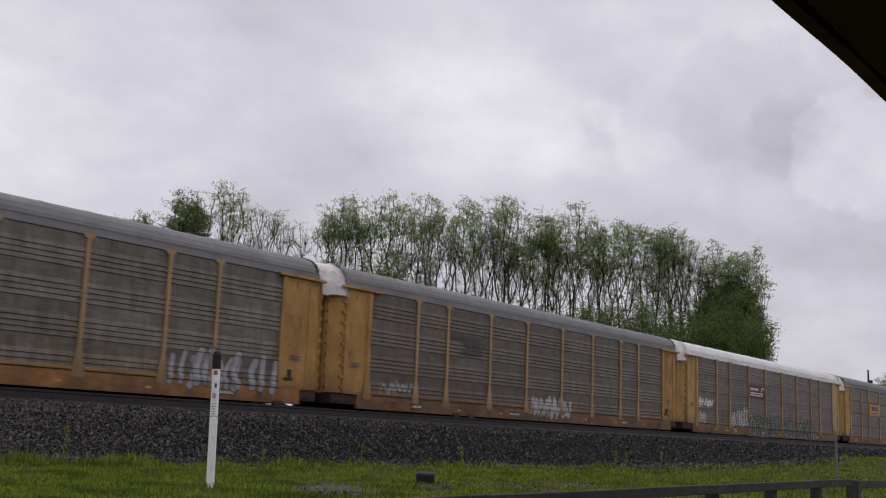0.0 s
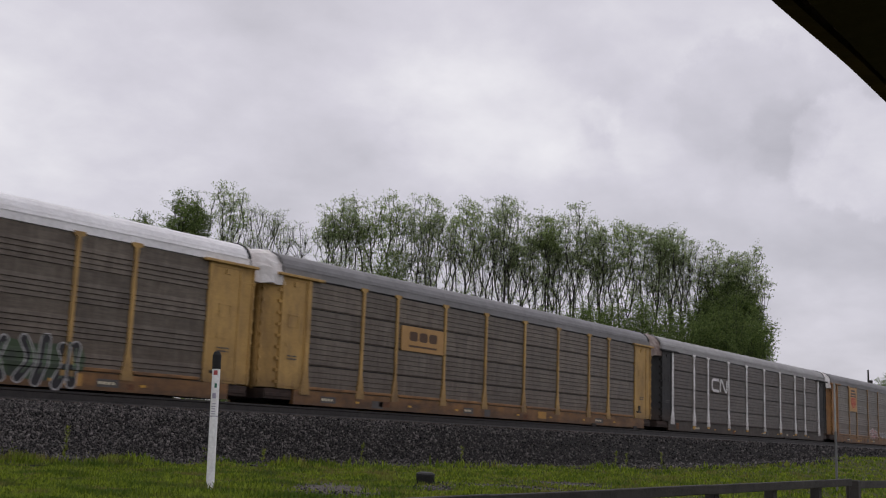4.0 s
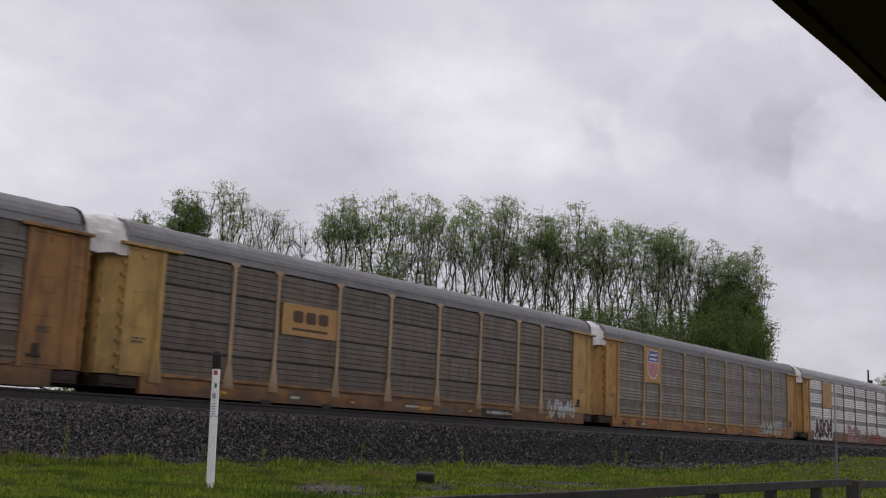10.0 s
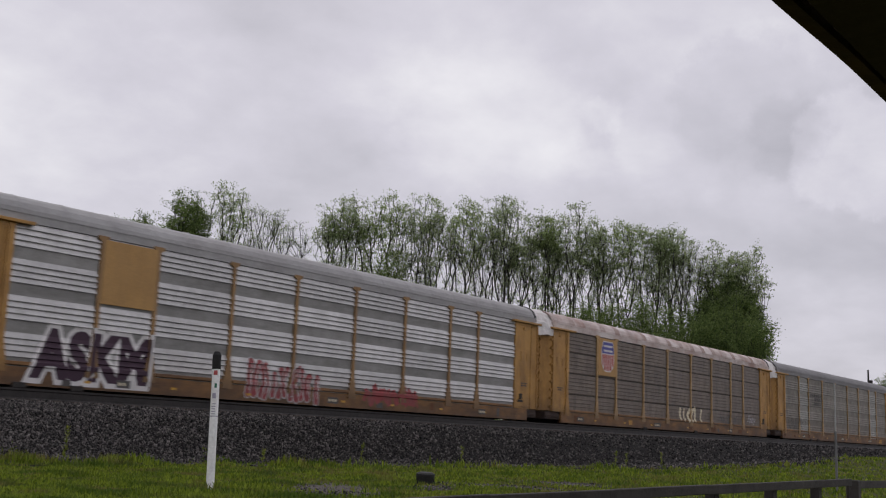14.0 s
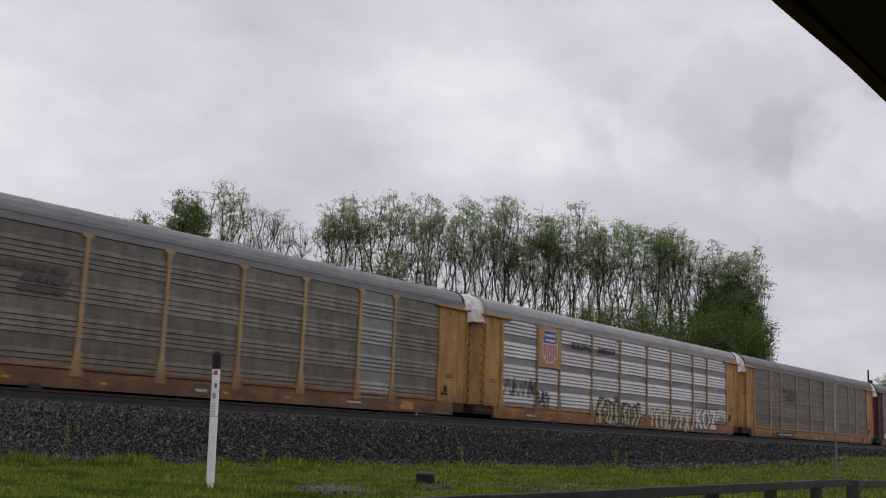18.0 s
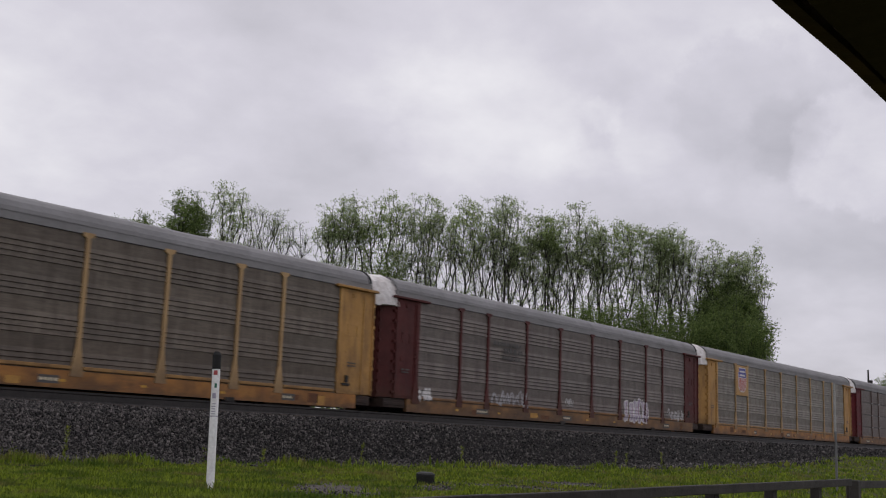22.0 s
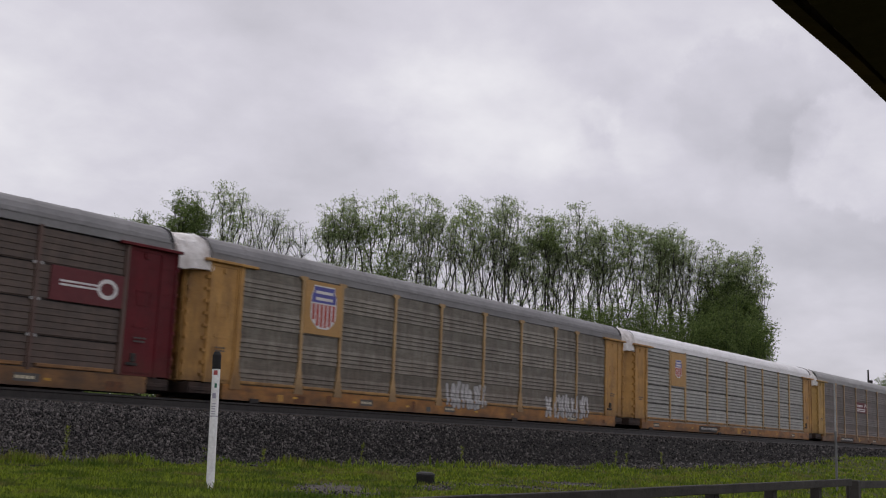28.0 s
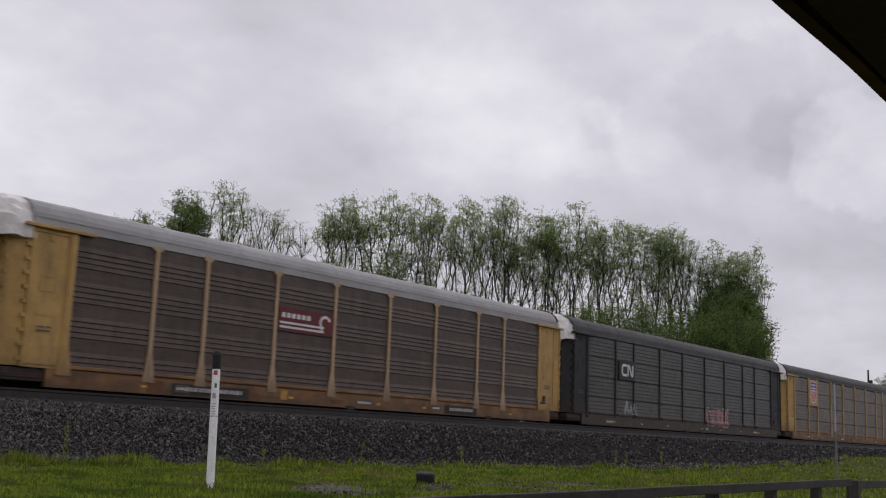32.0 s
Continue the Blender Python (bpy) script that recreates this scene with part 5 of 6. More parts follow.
Y, B = "yellow", "sill_yellow"
CARS = [
    dict(rack=Y, sill=B, skin="grey", joint="band", roof="grey", post="weathered_yellow", label="weathered grey autorack car with yellow ends and pale graffiti"),
    dict(rack=Y, sill="sill_rust", skin="brown_grey", joint="band", roof="grey", post="weathered_yellow", label="dull grey autorack car with yellow posts and a small white tag"),
    dict(rack="pale_yellow", sill="sill_rust", skin="brown_grey", joint="band", roof="white", post="pale_yellow", label="white-roofed brown-grey autorack car with green and white graffiti"),
    dict(rack="pale_yellow", sill="sill_rust", skin="brown_grey", joint="slot", roof="grey", post="pale_yellow", label="grey autorack car with a small yellow emblem board"),
    dict(rack="charcoal", sill="sill_black", skin="umber", joint="slot", roof="pale", post="white_post", cap="brown_cap", label="charcoal autorack car with white posts and white emblem"),
    dict(rack="rusty_yellow", sill="sill_rust", skin="rusty", joint="band", roof="grey", post="tan_post", label="rust-stained autorack car with a faded shield board"),
    dict(rack="pale_yellow", sill="sill_rust", skin="brown_grey", joint="slot", roof="grey", post="cream_post", label="grey autorack car with pale yellow emblem board and posts"),
    dict(rack=Y, sill=B, skin="grey", joint="band", roof="grey", post="weathered_yellow", label="grey autorack car with a shield board and mint graffiti"),
    dict(rack=Y, sill="sill_rust", skin="dull_silver", joint="crown", roof="pale", post="tan_post", label="bright silver autorack car with blank yellow board and red graffiti"),
    dict(rack=Y, sill="sill_rust", skin="dark", joint="slot", roof="patchy", post="weathered_yellow", label="dark autorack car with a rust-patched pale roof"),
    dict(rack=Y, sill="sill_rust", skin="grey", joint="band", roof="grey", post="weathered_yellow", odd={1: "new_grey", 7: "new_grey"}, label="grey autorack car with two lighter side bays"),
    dict(rack=Y, sill=B, skin="silver", joint="crown", roof="pale", post="tan_post", label="silver autorack car with shield board and large graffiti"),
    dict(rack=Y, sill=B, skin="brown_grey", joint="band", roof="grey", post="weathered_yellow", label="grime-covered grey autorack car with yellow sill"),
    dict(rack="brown", sill="sill_rust", skin="mauve", joint="band", roof="grey", post="brown", label="grey autorack car with dark brown ends and white graffiti"),
    dict(rack=Y, sill=B, skin="grey", joint="band", roof="grey", post="weathered_yellow", label="grey autorack car with yellow ends and shield board"),
    dict(rack="maroon", sill="sill_rust", skin="russet", joint="slot", roof="grey", post="russet_post", slim=0.06, label="dark autorack car with maroon ends and emblem boards"),
    dict(rack=Y, sill=B, skin="grey", joint="band", roof="grey", post="weathered_yellow", label="grey autorack car with shield board and two white tags"),
    dict(rack=Y, sill=B, skin="new_grey", joint="slot", roof="white", post="weathered_yellow", slim=0.1, label="clean grey autorack car with white roof and yellow sill"),
    dict(rack="pale_yellow", sill="sill_rust", skin="russet", joint="band", roof="pale", post="cream_post", label="brown autorack car with pale yellow ends and maroon board"),
    dict(rack="charcoal", sill="sill_black", skin="graphite", joint="slot", roof="dark", post="charcoal", slim=0.06, label="graphite autorack car with dark posts and small white emblem"),
    dict(rack="pale_yellow", sill="sill_rust", skin="brown_grey", joint="slot", roof="dark", post="pale_yellow", label="brown-grey autorack car with yellow ends"),
]
TRAIN = [autorack(s) for s in CARS]


# ---- emblems, boards, tags and stencils on the near sides ----
FACE = NEAR - 0.078
M["rust"] = surface("flaking_rust", (0.17, 0.07, 0.03), (0.09, 0.045, 0.025), 6, 0.9, 0, 0.3, 40)
M["amber_dull"] = surface("touched_up_yellow", (0.5, 0.27, 0.05), (0.36, 0.19, 0.05), 5, 0.7)


def local(u):
    return u - BODY / 2


def flat(polys, y=FACE, thick=0.006):
    """Thin painted or plate shapes from (x, z) outlines."""
    bm = bmesh.new()
    for poly in polys:
        a = [bm.verts.new((x, y, z)) for x, z in poly]
        b = [bm.verts.new((x, y + thick, z)) for x, z in poly]
        try:
            bm.faces.new(a)
        except ValueError:
            continue
        k = len(poly)
        for i in range(k):
            j = (i + 1) % k
            bm.faces.new((a[j], a[i], b[i], b[j]))
    bmesh.ops.recalc_face_normals(bm, faces=bm.faces[:])
    return bm


def rect(x0, x1, z0, z1):
    return [(x0, z0), (x1, z0), (x1, z1), (x0, z1)]


def ribbon(pts, w, taper=False):
    """Quads along a polyline."""
    out, k = [], len(pts)
    sides = []
    for i, (x, z) in enumerate(pts):
        ax, az = pts[max(i - 1, 0)]
        bx, bz = pts[min(i + 1, k - 1)]
        l = math.hypot(bx - ax, bz - az) or 1
        nx, nz = -(bz - az) / l, (bx - ax) / l
        ww = w * (1 - 0.6 * abs(2 * i / (k - 1) - 1)) if taper else w
        sides.append(((x + nx * ww / 2, z + nz * ww / 2), (x - nx * ww / 2, z - nz * ww / 2)))
    for a, b in zip(sides, sides[1:]):
        out.append([a[0], b[0], b[1], a[1]])
    return out


def arc(cx, cz, rx, rz, a0, a1, n=9):
    return [(cx + rx * math.cos(radians(a0 + (a1 - a0) * i / n)), cz + rz * math.sin(radians(a0 + (a1 - a0) * i / n))) for i in range(n + 1)]


def shape_strokes(rng):
    """Quick spray scribble in a unit cell, unlike any letter: one swinging line of uneven peaks and a few loose bars."""
    n = rng.choice((4, 5, 6))
    pts = [(-0.05 + 1.1 * i / (n - 1) + rng.uniform(-0.09, 0.09), (rng.uniform(0.62, 1.0) if i % 2 else rng.uniform(0.0, 0.35))) for i in range(n)]
    out = [wriggle(pts)]
    for _ in range(rng.choice((1, 2))):
        x = rng.uniform(0.05, 0.85)
        out.append([(x, rng.uniform(0.05, 0.3)), (x + rng.uniform(0.08, 0.25), rng.uniform(0.55, 0.95))])
    return out


def wriggle(pts):
    """A smooth curve through the points."""
    out = []
    p = [pts[0], *pts, pts[-1]]
    for a, b, c, d in zip(p, p[1:], p[2:], p[3:]):
        for i in range(5):
            t = i / 5
            out.append(tuple(0.5 * (2 * b[k] + (c[k] - a[k]) * t + (2 * a[k] - 5 * b[k] + 4 * c[k] - d[k]) * t * t + (3 * b[k] - a[k] - 3 * c[k] + d[k]) * t ** 3) for k in (0, 1)))
    return out + [pts[-1]]


def tag(car, u0, u1, z0, z1, seed, ink, fill=None, cells=5, weight=0.13, halo=None, cloud=None):
    """A spray-painted tag that follows the laps: loose strokes, or swollen shapes with an outline."""
    rng = random.Random(seed)
    w, h = u1 - u0, z1 - z0
    cw = w / cells
    lines, swollen, rims, level = [], [], [], 0
    for i in range(cells):
        ox, oz = u0 + cw * i, z0 + h * rng.uniform(0, 0.08)
        sh = h * rng.uniform(0.82, 0.98)
        lean = rng.uniform(-0.05, 0.22) * cw
        at = lambda p: (local(ox + cw * (-0.06 + 1.12 * p[0]) + lean * p[1]), oz + sh * p[1])
        if fill:
            fat = min(0.19 * h, 0.3 * cw)
            # three or four fat uprights of uneven height, bowed and leaning into one another
            k = 2 if cloud else rng.choice((2, 3))
            shapes = []
            for m in range(k):
                a = (m + rng.uniform(0.2, 0.8)) / k
                shapes.append([(a, rng.uniform(0.02, 0.14)), (a + rng.uniform(-0.24, 0.24), 0.5), (a + rng.uniform(-0.1, 0.14), rng.uniform(0.72, 0.98))])
            for shape in shapes:
                knots = [at(p) for p in shape]
                body = wriggle(knots) if len(knots) > 2 and rng.random() < 0.6 else straight(knots)
                f = fat * rng.uniform(0.75, 1.25)
                level += 1
                rims.append((level, capsule(body, f + 0.05 + 0.2 * weight * h)))
                swollen.append((level + 0.5, capsule(body, f)))
                if halo:
                    lines += [(level + 0.75, q) for q in ribbon([(x + 0.2 * fat, z + 0.22 * fat) for x, z in body[1:-1]], 0.22 * fat, True)]
        else:
            for st in shape_strokes(rng):
                lines += [(i, q) for q in ribbon([at(p) for p in st], weight * h * rng.uniform(0.8, 1.2), rng.random() < 0.4)]
    if not fill:
        lines = [q for _, q in lines]
        g = spray("graffiti", on_laps(car, [(0, lines)], 0.004), ink, car, "spray-painted graffiti lines")
        if halo:
            spray("highlight", on_laps(car, [(0, [[(x + 0.05, z + 0.05) for x, z in q] for q in lines])], 0.002), halo, g, "paler spray highlight")
        return
    root = spray("graffiti", on_laps(car, swollen, 0.003), fill, car, "spray-painted graffiti fill")
    if cloud:
        across = [(local(u0 + w * (0.06 + 0.88 * i / 7)), z0 + h * rng.uniform(0.42, 0.58)) for i in range(8)]
        spray("backing", on_laps(car, [(0, capsule(wriggle(across), 0.72 * h))], 0.002), cloud, root, "dark spray cloud behind the shapes")
    spray("outline", on_laps(car, rims, 0.003), ink, root, "spray-painted outline")
    if halo:
        spray("highlight", on_laps(car, [(v, [q]) for v, q in lines], 0.003), halo, root, "paler spray highlight")


def lettering(car, words, u0, u1, z0, z1, fill, ink, swell=0.05, slant=0.0):
    """Spray-painted block letters that follow the laps, with a contour in a second colour."""
    layers = []
    for grow in (swell * 2.4, swell):
        cu = bpy.data.curves.new("letters", "FONT")
        cu.body, cu.size, cu.offset, cu.resolution_u, cu.space_character = words, 1.0, grow, 3, 1.05
        ob = new("letters_tmp", cu)
        me = bpy.data.meshes.new_from_object(ob.evaluated_get(bpy.context.evaluated_depsgraph_get()))
        bpy.data.objects.remove(ob)
        bpy.data.curves.remove(cu)
        pts = [(v.co.x, v.co.y) for v in me.vertices]
        if not layers:
            xa, xb = min(p[0] for p in pts), max(p[0] for p in pts)
            za, zb = min(p[1] for p in pts), max(p[1] for p in pts)
        me.calc_loop_triangles()
        at = lambda p: (local(u0 + (u1 - u0) * (p[0] - xa) / (xb - xa) + slant * (p[1] - za)), z0 + (z1 - z0) * (p[1] - za) / (zb - za))
        layers.append([[at(pts[i]) for i in t.vertices] for t in me.loop_triangles])
        bpy.data.meshes.remove(me)
    root = spray("graffiti", on_laps(car, [(1.5, layers[1])], 0.003), fill, car, "spray-painted graffiti letters")
    spray("outline", on_laps(car, [(0.5, layers[0])], 0.003), ink, root, "spray-painted outline")


def spray(name, bm, ink, parent, label):
    """One coat of spray paint, of countless strokes."""
    ob = part(name, bm, M[ink], parent, label)
    ob["kind"] = "stuff"
    return ob


def straight(knots):
    """Points along straight strokes between the knots."""
    return [(a[0] + (b[0] - a[0]) * i / 4, a[1] + (b[1] - a[1]) * i / 4) for a, b in zip(knots, knots[1:]) for i in range(4)] + [knots[-1]]


def capsule(pts, w):
    """A swollen stroke: quads along the line and a round dab at each step."""
    out = ribbon(pts, w)
    for i, (x, z) in enumerate(pts):
        if i % 2 == 0 or i == len(pts) - 1:
            out.append([(x + w / 2 * math.cos(math.pi * k / 5), z + w / 2 * math.sin(math.pi * k / 5)) for k in range(10)])
    return out


def cut(poly, axis, v):
    """A convex outline cut in two at one height or one station."""
    lo, hi = [], []
    for p, q in zip(poly, poly[1:] + poly[:1]):
        (lo if p[axis] <= v else hi).append(p)
        if (p[axis] - v) * (q[axis] - v) < 0:
            f = (v - p[axis]) / (q[axis] - p[axis])
            c = (p[0] + (q[0] - p[0]) * f, p[1] + (q[1] - p[1]) * f)
            lo.append(c)
            hi.append(c)
    return [s for s in (lo, hi) if len(s) > 2]


def lap_profile(spec):
    """Heights and depths of the outer skin from sill to roof, as (z, y)."""
    h = (TOP - FLOOR) / 4
    slot = spec["joint"] == "slot"
    lap = 0.05 if spec["skin"] in ("silver", "dull_silver", "new_grey") else 0.02 if slot else 0.034
    crown = spec["joint"] == "crown"
    step = (h - 0.09) / 5 if slot else h * (0.165 if crown else 0.155)
    out = [(0.3, NEAR - 0.03), (0.953, NEAR - 0.03), (0.9845, NEAR - 0.075), (1.0855, NEAR - 0.075)]
    for k in range(4):
        z = FLOOR + k * h + (h - 0.01 - 4 * step if crown else 0.02)
        for i in range(5 if slot else 4):
            out += [p for p in ((z, NEAR + 0.01), (z + 0.016, NEAR + 0.01 - lap), (z + 0.026, NEAR + 0.012 - lap), (z + step - 0.008, NEAR + 0.007)) if p[0] > 1.087]
            z += step
    return out + [(5.0, NEAR + 0.01)]


def on_laps(car, groups, lift):
    """Paint laid on sill, laps and posts; later shapes lie a hair over earlier ones."""
    spec = CARS[TRAIN.index(car)]
    prof = lap_profile(spec)
    zs, ys = [p[0] for p in prof], [p[1] for p in prof]
    half, proud = (spec["slim"] + 0.001, NEAR - 0.049) if spec.get("slim") else (0.066, NEAR - 0.056)
    verts, faces = [], []
    for level, polys in groups:
        for n, poly in enumerate(polys):
            off = lift + 0.0009 * level + 0.000004 * (n % 60)
            pieces = [poly]
            xa, xb = min(p[0] for p in poly), max(p[0] for p in poly)
            za, zb = min(p[1] for p in poly), max(p[1] for p in poly)
            for x in POSTS:
                for e in (local(x) - half, local(x) + half):
                    if xa < e < xb:
                        pieces = [q for p in pieces for q in cut(p, 0, e)]
            for z in zs:
                if za < z < zb:
                    pieces = [q for p in pieces for q in cut(p, 1, z)]
            for p in pieces:
                mx = sum(q[0] for q in p) / len(p)
                mz = sum(q[1] for q in p) / len(p)
                post = mz > 0.8 and any(abs(mx - local(x)) < half for x in POSTS)
                if mz < 0.47:
                    continue
                base = len(verts)
                for x, z in p:
                    y = proud if post else float(np.interp(min(max(z, mz - 0.2), mz + 0.2), zs, ys))
                    verts.append((x, y - off, z))
                k = len(p)
                turn = sum(p[i][0] * p[(i + 1) % k][1] - p[(i + 1) % k][0] * p[i][1] for i in range(k))
                faces.append(tuple(range(base, base + k)) if turn > 0 else tuple(range(base + k - 1, base - 1, -1)))
    me = bpy.data.meshes.new("spray")
    me.from_pydata(verts, [], faces)
    bm = bmesh.new()
    bm.from_mesh(me)
    bpy.data.meshes.remove(me)
    return bm


def flat_layers(polys, y):
    """Overlapping strokes, each a hair apart so that none share a plane."""
    bm = bmesh.new()
    for i, poly in enumerate(polys):
        yy = y - 0.00006 * i
        try:
            bm.faces.new([bm.verts.new((x, yy, z)) for x, z in poly])
        except ValueError:
            pass
    bmesh.ops.recalc_face_normals(bm, faces=bm.faces[:])
    for f in bm.faces:
        if f.normal.y > 0:
            f.normal_flip()
    return bm


def bars(name, car, u0, u1, z0, z1, n, ink, seed, label=""):
    """Lettering too small to read: rows of plain bars."""
    rng = random.Random(seed)
    x, out = u0, []
    while x < u1 - 0.05:
        w = min(rng.uniform(0.5, 1.3) * (u1 - u0) / n, u1 - x)
        out.append(rect(local(x), local(x + w * 0.72), z0, z1))
        x += w
    part(name, flat(out), M[ink], car, label)


def shield_width(v):
    """Half-width of the emblem at height v, 0 at the foot and 1 at the top."""
    if v < 0.3:
        return 0.5 * math.sin(math.pi / 2 * (0.25 + 0.75 * v / 0.3))
    if v < 0.78:
        return 0.5
    return 0.5 - 0.09 * math.sin(math.pi * (v - 0.78) / 0.22) - 0.10 * max(0.0, (v - 0.93) / 0.07) ** 2


def shield_board(car, faded=False, u0=4.28, u1=6.12, z0=2.88, z1=4.71, size=1.0):
    board = part("emblem_board", bevelled(boxes((local(u0), local(u1), NEAR - 0.07, NEAR - 0.02, z0, z1)), 0.006), M["board_yellow"], car, "yellow emblem board")
    y = NEAR - 0.076
    w, h = 1.2 * size, 1.5 * size
    cx, cz = local((u0 + u1) / 2), (z0 + z1) / 2 - h / 2 + 0.04
    red, blue, white = ("ink_faded_red", "ink_maroon" if faded else "ink_blue", "ink_orange" if faded else "ink_white")
    if faded:
        blue = "smudge"

    def band(v0, v1, k=1.0, n=8):
        vs = [v0 + (v1 - v0) * i / n for i in range(n + 1)]
        return [(cx - w * k * shield_width(v), cz + h * v) for v in vs] + [(cx + w * k * shield_width(v), cz + h * v) for v in vs[::-1]]

    base = part("shield", flat([band(0.0, 1.0, 1.06, 16)], y), M[white], board, "pale shield outline")
    part("shield_top", flat([band(0.60, 0.97)], y - 0.004), M[blue], board, "dark upper field")
    for z, k in ((0.84, 0.36), (0.69, 0.36)):
        part("letter_bar", flat([rect(cx - w * k, cx + w * k, cz + h * z - 0.05, cz + h * z + 0.05)], y - 0.008), M[white], board)
    for i in range(6):
        x = cx - w * 0.5 + w * (i + 0.5) / 6
        half = w / 24 * 1.25
        lo = max(0.04, 0.30 * (abs(x - cx) / (w * 0.5)) ** 2.2)
        part("stripe", flat([rect(x - half, x + half, cz + h * lo, cz + h * 0.57)], y - 0.004), M[red], board)


def ribbon_emblem(car, u0, u1, z0, z1, board=None):
    """A white emblem of one continuous bent band in two folds."""
    root = car
    y = FACE
    if board:
        root = part("emblem_board", flat([rect(local(u0 - 0.25), local(u1 + 0.2), z0 - 0.2, z1 + 0.2)], FACE, 0.01), M[board], car, "dark emblem panel")
        y = FACE - 0.006
    w, h = u1 - u0, z1 - z0
    t = 0.2 * h
    x = lambda f: local(u0 + w * f)
    z = lambda f: z0 + h * f
    hook = [(x(0.46), z(0.9))] + [(x(0.17) + 0.14 * w * math.cos(radians(a)), z(0.5) + 0.4 * h * (1 if math.sin(radians(a)) > 0 else -1) * abs(math.sin(radians(a))) ** 0.5) for a in range(90, 271, 15)] + [(x(0.46), z(0.1))]
    slant = [(x(0.55), z(0.06)), (x(0.55), z(0.86)), (x(0.61), z(0.92)), (x(0.67), z(0.82)), (x(0.86), z(0.16)), (x(0.92), z(0.08)), (x(0.97), z(0.16))]
    slant_b = [(x(0.97), z(0.14)), (x(0.97), z(0.95))]
    part("emblem", flat_layers(ribbon(hook, t) + ribbon(slant, t) + ribbon(slant_b, t), y - 0.003), M["ink_white"], root, "white emblem of bent bands")


def block_board(car, u0, u1, z0, z1):
    """Yellow board with dark block marks and an underline."""
    b = part("emblem_board", bevelled(boxes((local(u0), local(u1), NEAR - 0.07, NEAR - 0.02, z0, z1)), 0.006), M["board_yellow"], car, "yellow emblem board")
    w, h, y = u1 - u0, z1 - z0, NEAR - 0.074
    x = lambda f: local(u0 + w * f)
    z = lambda f: z0 + h * f
    t = 0.13 * h
    for f in (0.18, 0.41, 0.64):
        d = 0.035
        part("emblem_mark", flat([[(x(f), z(0.48)), (x(f + d), z(0.42)), (x(f + 0.16), z(0.42)), (x(f + 0.19), z(0.48)), (x(f + 0.19), z(0.74)), (x(f + 0.16), z(0.8)), (x(f + d), z(0.8)), (x(f), z(0.74))]], y), M["ink_umber"], b, "dark block mark")
    part("underline", flat([rect(x(0.17), x(0.83), z(0.17), z(0.25))], y), M["ink_umber"], b, "dark underline")


def maroon_board(car, u0, u1, z0, z1, wheel=False):
    """Maroon board with white bars and a round hook."""
    b = part("emblem_board", bevelled(boxes((local(u0), local(u1), NEAR - 0.05, NEAR - 0.03, z0, z1)), 0.005), M["ink_maroon"], car, "maroon emblem board")
    w, h, y = u1 - u0, z1 - z0, NEAR - 0.055
    x = lambda f: local(u0 + w * f)
    z = lambda f: z0 + h * f
    if wheel:
        part("emblem", flat_layers(ribbon(arc(x(0.76), z(0.52), 0.12 * w, 0.25 * h, 0, 360, 20), 0.12 * h), y), M["ink_white"], b, "white ring emblem")
        for f in (0.45, 0.56):
            part("letter_bar", flat([rect(x(0.12), x(0.64), z(f), z(f + 0.06))], y), M["ink_white"], b)
        return
    for f in (0.12, 0.30):
        part("stripe", flat([rect(x(0.02), x(0.82), z(f), z(f + 0.09))], y), M["ink_white"], b)
    part("emblem", flat_layers(ribbon([(x(0.78), z(0.15))] + arc(x(0.84), z(0.55), 0.09 * w, 0.27 * h, 215, 20, 10), 0.12 * h), y - 0.002), M["ink_white"], b, "white hook emblem")
    for i in range(6):
        part("letter_bar", flat([rect(x(0.05 + 0.09 * i), x(0.11 + 0.09 * i), z(0.56), z(0.76))], y), M["ink_white"], b)


def stencil(car, seed, u0=6.5, u1=8.8, z0=2.95, z1=3.75):
    h = (z1 - z0) / 3
    bars("stencil_mark", car, u0, u1 - 0.1, z0 + 2.1 * h, z0 + 2.75 * h, 7, "smudge", seed, "dark painted-out lettering")
    bars("stencil_mark", car, u0 + 0.8, u1, z0 + 1.0 * h, z0 + 1.85 * h, 4, "smudge", seed + 1, "dark painted-out lettering")
    bars("stencil_mark", car, u0 + 0.7, u1 - 0.15, z0, z0 + 0.6 * h, 5, "smudge", seed + 2, "dark painted-out lettering")


def slogan(car, words, u, z, size):
    cu = bpy.data.curves.new("slogan", "FONT")
    cu.body, cu.size, cu.extrude, cu.offset = words, size, 0.002, 0.012
    ob = new("slogan_tmp", cu)
    me = bpy.data.meshes.new_from_object(ob.evaluated_get(bpy.context.evaluated_depsgraph_get()))
    bpy.data.objects.remove(ob)
    bpy.data.curves.remove(cu)
    me.materials.clear()
    me.materials.append(M["ink_black"])
    part("slogan", me, None, car, "black painted slogan lettering", at=pose(local(u), FACE + 0.01, z, 90, 0, 0))


